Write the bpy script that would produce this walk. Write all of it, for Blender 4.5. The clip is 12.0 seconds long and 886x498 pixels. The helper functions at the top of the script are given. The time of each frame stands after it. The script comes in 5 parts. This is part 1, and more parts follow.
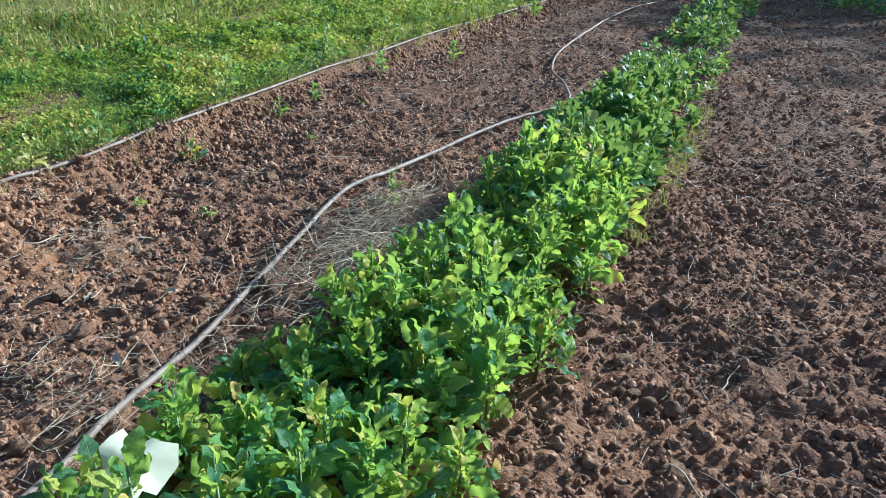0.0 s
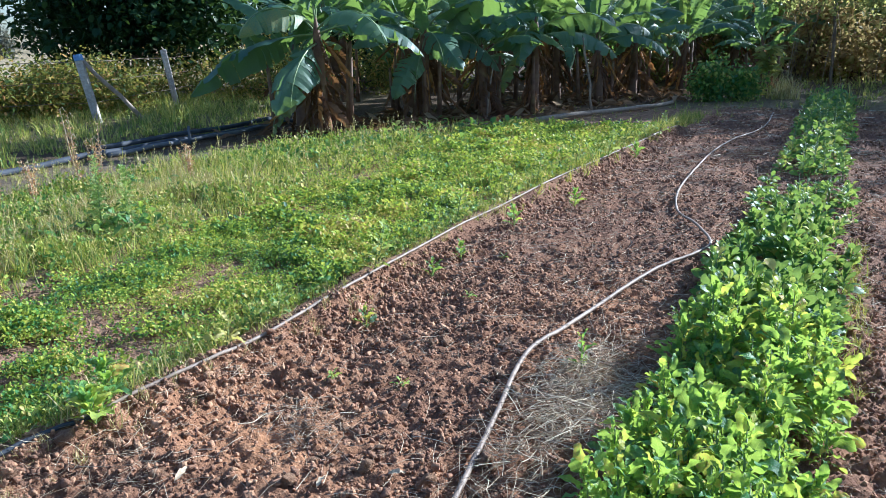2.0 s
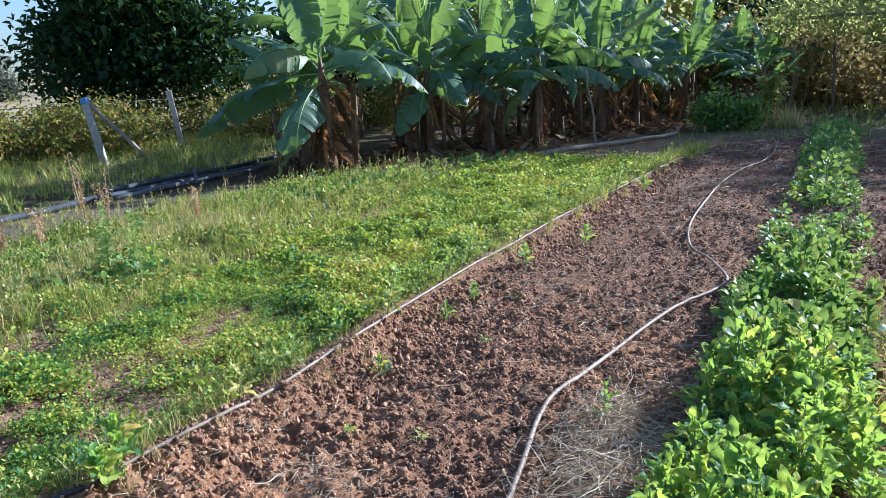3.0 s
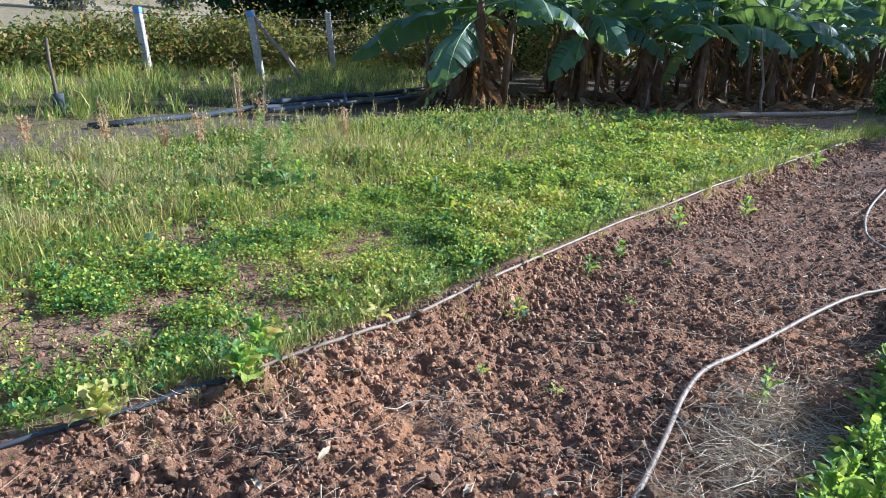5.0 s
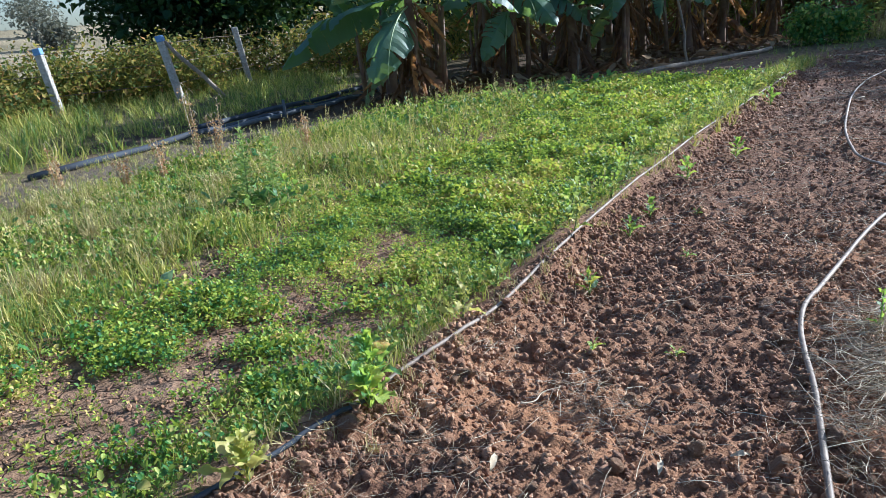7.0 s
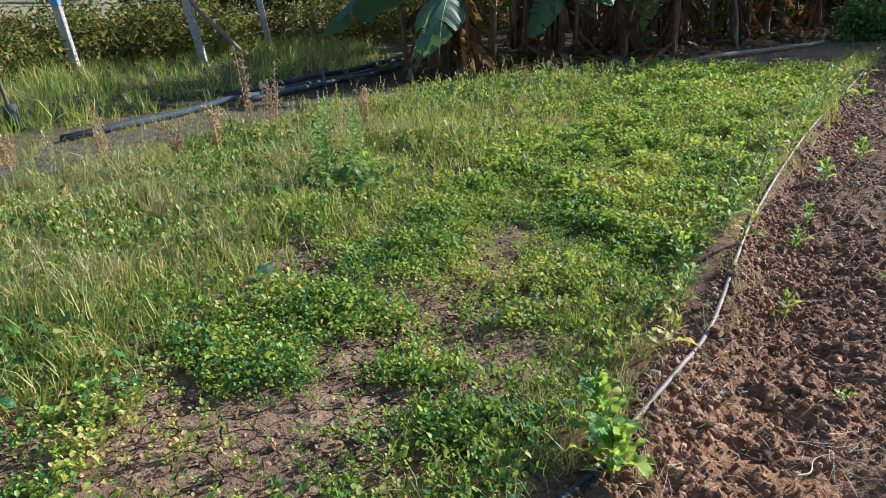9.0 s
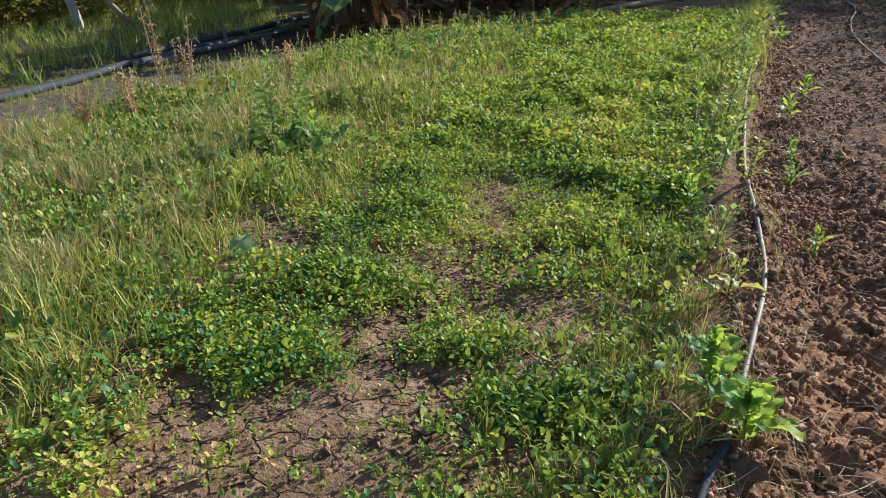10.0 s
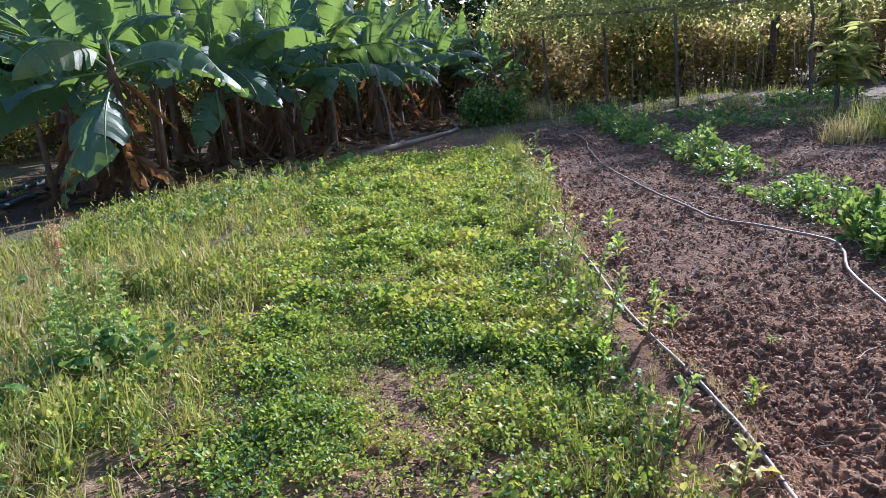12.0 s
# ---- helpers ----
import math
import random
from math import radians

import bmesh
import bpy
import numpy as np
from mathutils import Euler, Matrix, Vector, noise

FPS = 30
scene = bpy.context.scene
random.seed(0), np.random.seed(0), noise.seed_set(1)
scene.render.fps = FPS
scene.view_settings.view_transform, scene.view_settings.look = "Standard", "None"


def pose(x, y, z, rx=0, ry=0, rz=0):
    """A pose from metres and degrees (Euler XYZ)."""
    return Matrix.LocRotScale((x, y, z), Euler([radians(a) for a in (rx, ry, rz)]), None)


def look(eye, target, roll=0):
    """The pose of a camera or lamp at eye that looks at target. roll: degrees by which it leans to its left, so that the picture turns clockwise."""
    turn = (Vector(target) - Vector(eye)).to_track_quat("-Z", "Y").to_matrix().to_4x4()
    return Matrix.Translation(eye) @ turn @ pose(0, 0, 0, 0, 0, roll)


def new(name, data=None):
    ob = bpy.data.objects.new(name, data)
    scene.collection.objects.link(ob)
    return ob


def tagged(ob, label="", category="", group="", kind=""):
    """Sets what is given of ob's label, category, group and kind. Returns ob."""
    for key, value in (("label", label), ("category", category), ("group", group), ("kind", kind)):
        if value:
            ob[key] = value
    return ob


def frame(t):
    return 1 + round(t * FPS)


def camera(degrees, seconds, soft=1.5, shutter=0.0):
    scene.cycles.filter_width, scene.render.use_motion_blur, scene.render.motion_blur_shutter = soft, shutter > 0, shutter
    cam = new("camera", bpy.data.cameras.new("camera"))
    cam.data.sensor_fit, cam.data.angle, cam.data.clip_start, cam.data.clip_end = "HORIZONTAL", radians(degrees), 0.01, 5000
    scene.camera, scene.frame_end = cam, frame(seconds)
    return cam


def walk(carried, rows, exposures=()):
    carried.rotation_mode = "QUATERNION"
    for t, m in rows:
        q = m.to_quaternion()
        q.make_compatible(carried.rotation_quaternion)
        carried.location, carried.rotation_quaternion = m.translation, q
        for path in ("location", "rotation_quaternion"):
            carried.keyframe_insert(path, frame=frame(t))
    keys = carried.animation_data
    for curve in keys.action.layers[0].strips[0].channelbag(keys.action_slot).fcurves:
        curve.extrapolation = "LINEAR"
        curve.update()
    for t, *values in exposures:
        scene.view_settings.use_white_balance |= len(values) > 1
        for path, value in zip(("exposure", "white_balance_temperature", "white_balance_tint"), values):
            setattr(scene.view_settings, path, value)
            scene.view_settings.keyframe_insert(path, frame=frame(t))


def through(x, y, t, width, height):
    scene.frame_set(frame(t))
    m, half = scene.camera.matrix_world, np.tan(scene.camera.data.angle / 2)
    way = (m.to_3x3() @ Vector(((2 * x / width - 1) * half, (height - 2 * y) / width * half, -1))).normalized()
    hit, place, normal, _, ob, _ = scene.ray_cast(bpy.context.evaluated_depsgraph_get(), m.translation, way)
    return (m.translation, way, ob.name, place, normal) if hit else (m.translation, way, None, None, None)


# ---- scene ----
cam = camera(62.5, 12.0, soft=0.45)
PATH = [
    (0, (0.021, 0.057, 1.434), (-0.708, 1.701, 0.558), 3.2),
    (0.5, (-0.193, 0.123, 1.449), (-0.932, 1.751, 0.553), 0.5),
    (1, (-0.351, 0.058, 1.524), (-1.212, 1.681, 0.734), 0.9),
    (1.5, (-0.47, -0.094, 1.604), (-1.407, 1.576, 1.027), -3.2),
    (2, (-0.509, -0.152, 1.57), (-1.469, 1.516, 1.026), -1.5),
    (2.5, (-0.543, -0.134, 1.58), (-1.506, 1.507, 0.965), -3.3),
    (2.7, (-0.572, -0.123, 1.625), (-1.553, 1.558, 1.166), -2.8),
    (4.3, (-0.691, 0.003, 1.555), (-1.735, 1.619, 1.011), 2.3),
    (4.5, (-0.725, 0.005, 1.535), (-1.841, 1.551, 0.931), 2.5),
    (5, (-0.822, -0.05, 1.542), (-2.05, 1.41, 0.943), 2.9),
    (5.5, (-0.956, -0.2, 1.541), (-2.142, 1.308, 0.975), -3.3),
    (6, (-1.143, -0.289, 1.475), (-2.33, 1.206, 0.879), -1.9),
    (6.1, (-1.193, -0.311, 1.464), (-2.371, 1.202, 0.898), -2.3),
    (6.5, (-1.391, -0.39, 1.484), (-2.482, 1.174, 0.884), -5.2),
    (6.7, (-1.426, -0.371, 1.48), (-2.517, 1.19, 0.869), -5.4),
    (8.3, (-2.185, -0.307, 1.451), (-3.035, 1.384, 0.803), -2.5),
    (8.5, (-2.338, -0.283, 1.465), (-3.254, 1.375, 0.823), -2.2),
    (9, (-2.521, -0.264, 1.445), (-3.557, 1.308, 0.77), -2.0),
    (9.5, (-2.819, -0.305, 1.41), (-3.788, 1.319, 0.757), -1.7),
    (10, (-3.147, -0.232, 1.316), (-3.913, 1.445, 0.542), -2.7),
    (10.1, (-3.252, -0.209, 1.331), (-3.918, 1.504, 0.543), -3.3),
    (10.5, (-3.446, -0.165, 1.394), (-4.085, 1.591, 0.681), -5.5),
    (10.8, (-3.616, -0.174, 1.393), (-4.088, 1.678, 0.803), -2.7),
    (10.9, (-3.637, -0.133, 1.411), (-4.012, 1.735, 0.804), -3.5),
    (11, (-3.676, -0.1, 1.428), (-3.983, 1.779, 0.816), -4.1),
    (11.5, (-3.896, -0.001, 1.42), (-4.04, 1.911, 0.851), -2.7),
    (12, (-3.977, 0.143, 1.484), (-4.093, 2.081, 1.007), -4.2),
]
EXPOSE = [(0, 0.76, 4700, 0), (1.0, 0.9, 4750, 2), (2.0, 1.16, 4840, 8), (2.5, 1.06, 4860, 9), (4.5, 1.18, 4960, 14), (5.5, 0.88, 4860, 8), (6.5, 0.91, 4910, 8), (8.5, 0.79, 4980, 6), (10, 0.52, 5480, 6), (11, 0.8, 5180, 13), (12, 0.96, 5080, 19)]
walk(cam, [(t, look(eye, target, roll)) for t, eye, target, roll in PATH], EXPOSE)

# ---- world and sun ----
SUN_AZ, SUN_EL = 31.0, 26.0        # degrees clockwise from +y, and above the ground
world = bpy.data.worlds.new("sky")
scene.world = world
world.use_nodes = True
wn = world.node_tree
sky = wn.nodes.new("ShaderNodeTexSky")
sky.sky_type, sky.sun_disc = "NISHITA", False
sky.sun_elevation, sky.sun_rotation = radians(SUN_EL), radians(SUN_AZ)
sky.dust_density = 1.2
wn.links.new(sky.outputs[0], wn.nodes["Background"].inputs[0])
wn.nodes["Background"].inputs[1].default_value = 0.08
sun = new("sun", bpy.data.lights.new("sun", "SUN"))
sun.data.energy, sun.data.angle, sun.data.color = 5.0, radians(0.6), (1.0, 0.90, 0.76)
to_sun = Vector((math.sin(radians(SUN_AZ)) * math.cos(radians(SUN_EL)), math.cos(radians(SUN_AZ)) * math.cos(radians(SUN_EL)), math.sin(radians(SUN_EL))))
sun.matrix_world = look(to_sun * 40, (0, 0, 0))

rs = np.random.RandomState(11)


# ---- materials ----
def material(name):
    m = bpy.data.materials.new(name)
    m.use_nodes = True
    m.node_tree.nodes.clear()
    return m, m.node_tree


def nd(nt, kind, out=0, **ins):
    """A node with its inputs by name (spaces as _), and its chosen output."""
    n = nt.nodes.new("ShaderNode" + kind)
    for key, value in ins.items():
        k = int(key[1:]) if key[0] == "i" and key[1:].isdigit() else key.replace("_", " ")
        if isinstance(value, bpy.types.NodeSocket):
            nt.links.new(value, n.inputs[k])
        else:
            n.inputs[k].default_value = value
    return n.outputs[out]


def maths(nt, op, a, b=0.0, clamp=False):
    n = nt.nodes.new("ShaderNodeMath")
    n.operation, n.use_clamp = op, clamp
    for i, v in enumerate((a, b)):
        if isinstance(v, bpy.types.NodeSocket):
            nt.links.new(v, n.inputs[i])
        else:
            n.inputs[i].default_value = v
    return n.outputs[0]


def mix(nt, fac, a, b, blend="MIX"):
    n = nt.nodes.new("ShaderNodeMix")
    n.data_type, n.blend_type = "RGBA", blend
    for i, v in ((0, fac), (6, a), (7, b)):
        if isinstance(v, bpy.types.NodeSocket):
            nt.links.new(v, n.inputs[i])
        else:
            n.inputs[i].default_value = (*v, 1) if isinstance(v, tuple) and len(v) == 3 else v
    return n.outputs[2]


def ramp(nt, fac, stops):
    n = nt.nodes.new("ShaderNodeValToRGB")
    while len(n.color_ramp.elements) < len(stops):
        n.color_ramp.elements.new(0.5)
    for e, (p, c) in zip(n.color_ramp.elements, stops):
        e.position, e.color = p, (*c, 1)
    nt.links.new(fac, n.inputs[0])
    return n.outputs[0]


def span(nt, v, lo, hi):
    return nd(nt, "MapRange", Value=v, From_Min=lo, From_Max=hi)


def noise_tex(nt, where, scale, detail=4.0, rough=0.55):
    return nd(nt, "TexNoise", 0, Vector=where, Scale=scale, Detail=detail, Roughness=rough)


def finish(nt, shader):
    out = nt.nodes.new("ShaderNodeOutputMaterial")
    nt.links.new(shader, out.inputs[0])


def bump(nt, height, strength=0.5, distance=0.01):
    return nd(nt, "Bump", Height=height, Strength=strength, Distance=distance)


def solid(name, stops, scale, rough=0.8, relief=0.5, depth=0.01, metal=0.0, per_piece=0.0):
    """A plain solid: colours along a fine and a coarse noise, with relief."""
    m, nt = material(name)
    at = nd(nt, "TexCoord", 3)
    fine, coarse = noise_tex(nt, at, scale, 6), noise_tex(nt, at, scale * 0.13, 3)
    f = maths(nt, "ADD", maths(nt, "MULTIPLY", fine, 0.6), maths(nt, "MULTIPLY", coarse, 0.4))
    if per_piece:
        f = maths(nt, "ADD", f, maths(nt, "MULTIPLY", maths(nt, "SUBTRACT", noise_tex(nt, nd(nt, "NewGeometry", 0), 0.9, 3), 0.5), per_piece))
        piece = nd(nt, "NewGeometry", 8)
        f = maths(nt, "ADD", f, maths(nt, "MULTIPLY", maths(nt, "SUBTRACT", piece, 0.5), per_piece))
    col = ramp(nt, f, stops)
    finish(nt, nd(nt, "BsdfPrincipled", Base_Color=col, Roughness=rough, Metallic=metal, Normal=bump(nt, fine, relief, depth)))
    return m


def leafy(name, stops, through_col, through=0.35, rough=0.45, vein=40.0, by_object=False, spec=0.3, patch=0.0, own=1.0, coarse=1.4):
    """Foliage: colour by leaf, light through the blade, a waxy gloss."""
    m, nt = material(name)
    pick = nd(nt, "ObjectInfo", 5) if by_object else nd(nt, "NewGeometry", 8)
    at = nd(nt, "TexCoord", 3)
    blot = noise_tex(nt, at, vein, 4)
    f = maths(nt, "ADD", pick, maths(nt, "MULTIPLY", maths(nt, "SUBTRACT", blot, 0.5), 0.35))
    if own != 1:
        f = maths(nt, "ADD", maths(nt, "MULTIPLY", maths(nt, "SUBTRACT", f, 0.5), own), 0.53)
    if patch:
        f = maths(nt, "ADD", f, maths(nt, "MULTIPLY", maths(nt, "SUBTRACT", noise_tex(nt, at, coarse, 5), 0.5), patch))
    col = ramp(nt, f, stops)
    body = nd(nt, "BsdfPrincipled", Base_Color=col, Roughness=rough, Specular_IOR_Level=spec, Normal=bump(nt, blot, 0.35, 0.004))
    lit = nd(nt, "BsdfTranslucent", Color=mix(nt, 0.6, col, through_col))
    finish(nt, nd(nt, "MixShader", i0=through, i1=body, i2=lit))
    return m


def ground_material():
    m, nt = material("garden_ground")
    at = nd(nt, "NewGeometry", 0)
    sep = nt.nodes.new("ShaderNodeSeparateXYZ")
    nt.links.new(at, sep.inputs[0])
    wob = maths(nt, "MULTIPLY", maths(nt, "SUBTRACT", noise_tex(nt, at, 1.3, 4), 0.5), 0.7)
    far = maths(nt, "MULTIPLY", maths(nt, "SUBTRACT", noise_tex(nt, at, 0.12, 4), 0.5), 9.0)
    x = maths(nt, "ADD", sep.outputs[0], wob)
    y = maths(nt, "ADD", sep.outputs[1], maths(nt, "MULTIPLY", wob, 3.0))
    fine, mid, big = noise_tex(nt, at, 45, 6, 0.65), noise_tex(nt, at, 7, 5), noise_tex(nt, at, 0.9, 3)
    soil = mix(nt, 0.45, ramp(nt, fine, [(0.3, (0.108, 0.057, 0.035)), (0.52, (0.26, 0.138, 0.076)), (0.75, (0.47, 0.285, 0.155))]),
               ramp(nt, big, [(0.32, (0.13, 0.068, 0.046)), (0.5, (0.27, 0.138, 0.075)), (0.68, (0.48, 0.24, 0.11))]))
    # Shade on the far bed put into the soil colour, in uneven patches
    far_shade = maths(nt, "MULTIPLY", span(nt, y, 1.5, 7.0), span(nt, noise_tex(nt, at, 0.6, 4), 0.15, 0.5))
    soil = mix(nt, maths(nt, "MULTIPLY", far_shade, 0.9), soil, mix(nt, 0.55, soil, (0.085, 0.046, 0.032)))
    cell = nt.nodes.new("ShaderNodeTexVoronoi")
    cell.feature = "DISTANCE_TO_EDGE"
    nt.links.new(nd(nt, "VectorMath", 0, i0=at, i1=nd(nt, "Mapping", 0, Vector=nd(nt, "TexNoise", 1, Vector=at, Scale=9.0), Scale=(0.1, 0.1, 0.1))), cell.inputs["Vector"])
    cell.inputs["Scale"].default_value = 9.5
    crack = span(nt, cell.outputs[0], 0.0, 0.055)
    crack = maths(nt, "MAXIMUM", crack, maths(nt, "MULTIPLY", span(nt, noise_tex(nt, at, 2.2, 3), 0.42, 0.62), 0.9))
    clay = mix(nt, crack, (0.075, 0.045, 0.03), ramp(nt, mid, [(0.3, (0.17, 0.10, 0.060)), (0.55, (0.31, 0.19, 0.115)), (0.8, (0.45, 0.30, 0.19))]))
    litter = ramp(nt, mid, [(0.25, (0.08, 0.062, 0.03)), (0.5, (0.17, 0.13, 0.065)), (0.8, (0.27, 0.21, 0.12))])
    track = ramp(nt, mid, [(0.3, (0.11, 0.085, 0.055)), (0.7, (0.22, 0.17, 0.12))])
    field = ramp(nt, noise_tex(nt, at, 0.05, 6), [(0.3, (0.20, 0.17, 0.09)), (0.5, (0.36, 0.29, 0.17)), (0.7, (0.44, 0.36, 0.23))])
    c = mix(nt, span(nt, x, -3.35, -3.2), clay, soil)
    c = mix(nt, span(nt, maths(nt, "ADD", x, maths(nt, "MULTIPLY", sep.outputs[1], 0.12)), -5.5, -5.0), litter, c)
    c = mix(nt, maths(nt, "MULTIPLY", span(nt, x, -8.5, -8.9), span(nt, x, -10.6, -10.1)), c, track)
    # Far end turns darker brown, its shade put into the colour
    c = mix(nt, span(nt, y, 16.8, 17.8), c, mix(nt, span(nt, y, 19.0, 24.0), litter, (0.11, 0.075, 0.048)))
    # Grove floor: brown litter, with the plants' shade put into its dark colour
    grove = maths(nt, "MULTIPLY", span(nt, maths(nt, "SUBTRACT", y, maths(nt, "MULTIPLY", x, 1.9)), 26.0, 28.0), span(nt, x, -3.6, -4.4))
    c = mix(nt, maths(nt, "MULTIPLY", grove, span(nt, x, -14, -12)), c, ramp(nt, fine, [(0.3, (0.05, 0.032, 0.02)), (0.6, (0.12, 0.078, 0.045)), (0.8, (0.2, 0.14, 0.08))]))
    out = maths(nt, "MAXIMUM", maths(nt, "MAXIMUM", span(nt, maths(nt, "ADD", sep.outputs[0], far), -24, -30), span(nt, maths(nt, "ADD", sep.outputs[1], far), 42, 50)),
                maths(nt, "MAXIMUM", span(nt, maths(nt, "ADD", sep.outputs[0], far), 24, 30), span(nt, sep.outputs[1], -20, -30)))
    c = mix(nt, out, c, field)
    h = maths(nt, "ADD", maths(nt, "ADD", maths(nt, "ADD", maths(nt, "MULTIPLY", fine, 0.6), maths(nt, "MULTIPLY", noise_tex(nt, at, 20, 4, 0.6), 0.9)), mid), maths(nt, "MULTIPLY", crack, maths(nt, "MULTIPLY", span(nt, x, -3.2, -3.35), 0.9)))
    finish(nt, nd(nt, "BsdfPrincipled", Base_Color=c, Roughness=0.95, Specular_IOR_Level=0.2, Normal=bump(nt, h, 0.9, 0.03)))
    return m


def banana_material():
    """Dull green blade with fine cross veins, paler where it is worn, light through it."""
    m, nt = material("banana_leaf")
    at = nd(nt, "TexCoord", 3)
    vein = noise_tex(nt, nd(nt, "VectorMath", 0, i0=nd(nt, "Mapping", 0, Vector=at, Scale=(0.5, 30.0, 30.0)), i1=(0, 0, 0)), 1.6, 3)
    blot = noise_tex(nt, at, 3.0, 4)
    f = maths(nt, "ADD", nd(nt, "ObjectInfo", 5), maths(nt, "ADD", maths(nt, "MULTIPLY", maths(nt, "SUBTRACT", vein, 0.5), 0.7), maths(nt, "MULTIPLY", maths(nt, "SUBTRACT", blot, 0.5), 0.5)))
    col = ramp(nt, f, [(0.0, (0.055, 0.125, 0.085)), (0.5, (0.088, 0.175, 0.11)), (0.88, (0.135, 0.22, 0.10)), (1.0, (0.25, 0.26, 0.09))])
    body = nd(nt, "BsdfPrincipled", Base_Color=col, Roughness=0.5, Specular_IOR_Level=0.6, Normal=bump(nt, vein, 0.5, 0.008))
    lit = nd(nt, "BsdfTranslucent", Color=mix(nt, 0.6, col, (0.42, 0.60, 0.06)))
    finish(nt, nd(nt, "MixShader", i0=0.36, i1=body, i2=lit))
    return m


def mustard_material():
    """Matt green blade with a pale midrib and side veins, some leaves yellowing, light through it."""
    m, nt = material("mustard_leaf")
    at = nd(nt, "TexCoord", 3)
    sep = nt.nodes.new("ShaderNodeSeparateXYZ")
    nt.links.new(at, sep.inputs[0])
    side = maths(nt, "ABSOLUTE", sep.outputs[0])
    rib = span(nt, side, 0.0022, 0.0006)
    wave = maths(nt, "SINE", maths(nt, "MULTIPLY", maths(nt, "SUBTRACT", sep.outputs[1], maths(nt, "MULTIPLY", side, 0.8)), 430.0))
    vein = maths(nt, "MAXIMUM", rib, maths(nt, "MULTIPLY", span(nt, wave, 0.7, 1.0), 0.55))
    blot = noise_tex(nt, at, 60, 4)
    f = maths(nt, "ADD", nd(nt, "ObjectInfo", 5), maths(nt, "MULTIPLY", maths(nt, "SUBTRACT", blot, 0.5), 0.5))
    col = ramp(nt, f, [(0.0, (0.032, 0.13, 0.07)), (0.38, (0.075, 0.24, 0.085)), (0.6, (0.20, 0.40, 0.08)), (0.8, (0.48, 0.56, 0.10)), (0.95, (0.62, 0.56, 0.10)), (1.0, (0.72, 0.40, 0.12))])
    col = mix(nt, maths(nt, "MULTIPLY", vein, 0.45), col, (0.34, 0.46, 0.20))
    relief = maths(nt, "SUBTRACT", blot, maths(nt, "MULTIPLY", vein, 0.8))
    body = nd(nt, "BsdfPrincipled", Base_Color=col, Roughness=0.48, Specular_IOR_Level=0.4, Normal=bump(nt, relief, 0.7, 0.004))
    lit = nd(nt, "BsdfTranslucent", Color=mix(nt, 0.6, col, (0.62, 0.78, 0.07)))
    finish(nt, nd(nt, "MixShader", i0=0.48, i1=body, i2=lit))
    return m


M = {}
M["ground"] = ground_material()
M["clod"] = solid("red_soil_clod", [(0.2, (0.13, 0.07, 0.043)), (0.5, (0.285, 0.152, 0.086)), (0.72, (0.51, 0.305, 0.17))], 38, 0.95, 1.0, 0.02, per_piece=0.35)
M["straw"] = solid("dry_straw", [(0.25, (0.22, 0.16, 0.10)), (0.5, (0.46, 0.36, 0.23)), (0.75, (0.70, 0.60, 0.42))], 25, 0.8, 0.3, per_piece=0.6)
M["hose"] = solid("dusty_drip_hose", [(0.3, (0.12, 0.085, 0.062)), (0.5, (0.25, 0.19, 0.14)), (0.7, (0.40, 0.32, 0.25))], 18, 0.6, 0.4, 0.002)
M["pipe"] = solid("black_poly_pipe", [(0.3, (0.022, 0.026, 0.034)), (0.6, (0.05, 0.06, 0.075)), (0.8, (0.11, 0.11, 0.12))], 9, 0.78, 0.3, 0.002)
M["pale_pipe"] = solid("grey_pipe", [(0.3, (0.06, 0.068, 0.078)), (0.7, (0.14, 0.148, 0.16))], 9, 0.65, 0.3, 0.002)
M["concrete"] = solid("weathered_concrete", [(0.3, (0.26, 0.23, 0.20)), (0.5, (0.42, 0.38, 0.33)), (0.7, (0.58, 0.54, 0.48))], 22, 0.9, 0.6, 0.006)
M["blue"] = solid("faded_blue_paint", [(0.35, (0.10, 0.22, 0.48)), (0.6, (0.22, 0.36, 0.60)), (0.8, (0.45, 0.50, 0.55))], 22, 0.7, 0.4, 0.004)
M["bark"] = solid("grey_brown_bark", [(0.3, (0.06, 0.042, 0.03)), (0.55, (0.17, 0.125, 0.085)), (0.8, (0.30, 0.235, 0.17))], 14, 0.9, 0.9, 0.02)
M["pole"] = solid("bleached_wood_pole", [(0.3, (0.15, 0.11, 0.075)), (0.55, (0.32, 0.25, 0.18)), (0.8, (0.46, 0.38, 0.29))], 16, 0.85, 0.7, 0.01)
M["wire"] = solid("rusty_wire", [(0.3, (0.10, 0.07, 0.05)), (0.7, (0.24, 0.19, 0.15))], 20, 0.6, 0.2, 0.001, metal=0.6)
M["mustard"] = mustard_material()
M["mustard_far"] = leafy("mustard_leaf_joined", [(0.0, (0.032, 0.115, 0.046)), (0.4, (0.064, 0.185, 0.05)), (0.68, (0.15, 0.29, 0.055)), (0.86, (0.35, 0.42, 0.08)), (1.0, (0.62, 0.49, 0.16))], (0.50, 0.64, 0.10), 0.34, 0.5, 30, spec=0.3)
M["grey_leaf"] = leafy("grey_green_leaf", [(0.0, (0.20, 0.36, 0.17)), (1.0, (0.28, 0.44, 0.22))], (0.5, 0.6, 0.2), 0.25, 0.5, 20, by_object=True)
M["pale"] = leafy("bleached_leaf", [(0.0, (0.62, 0.62, 0.42)), (1.0, (0.75, 0.74, 0.55))], (0.8, 0.8, 0.5), 0.3, 0.5, 20, by_object=True)
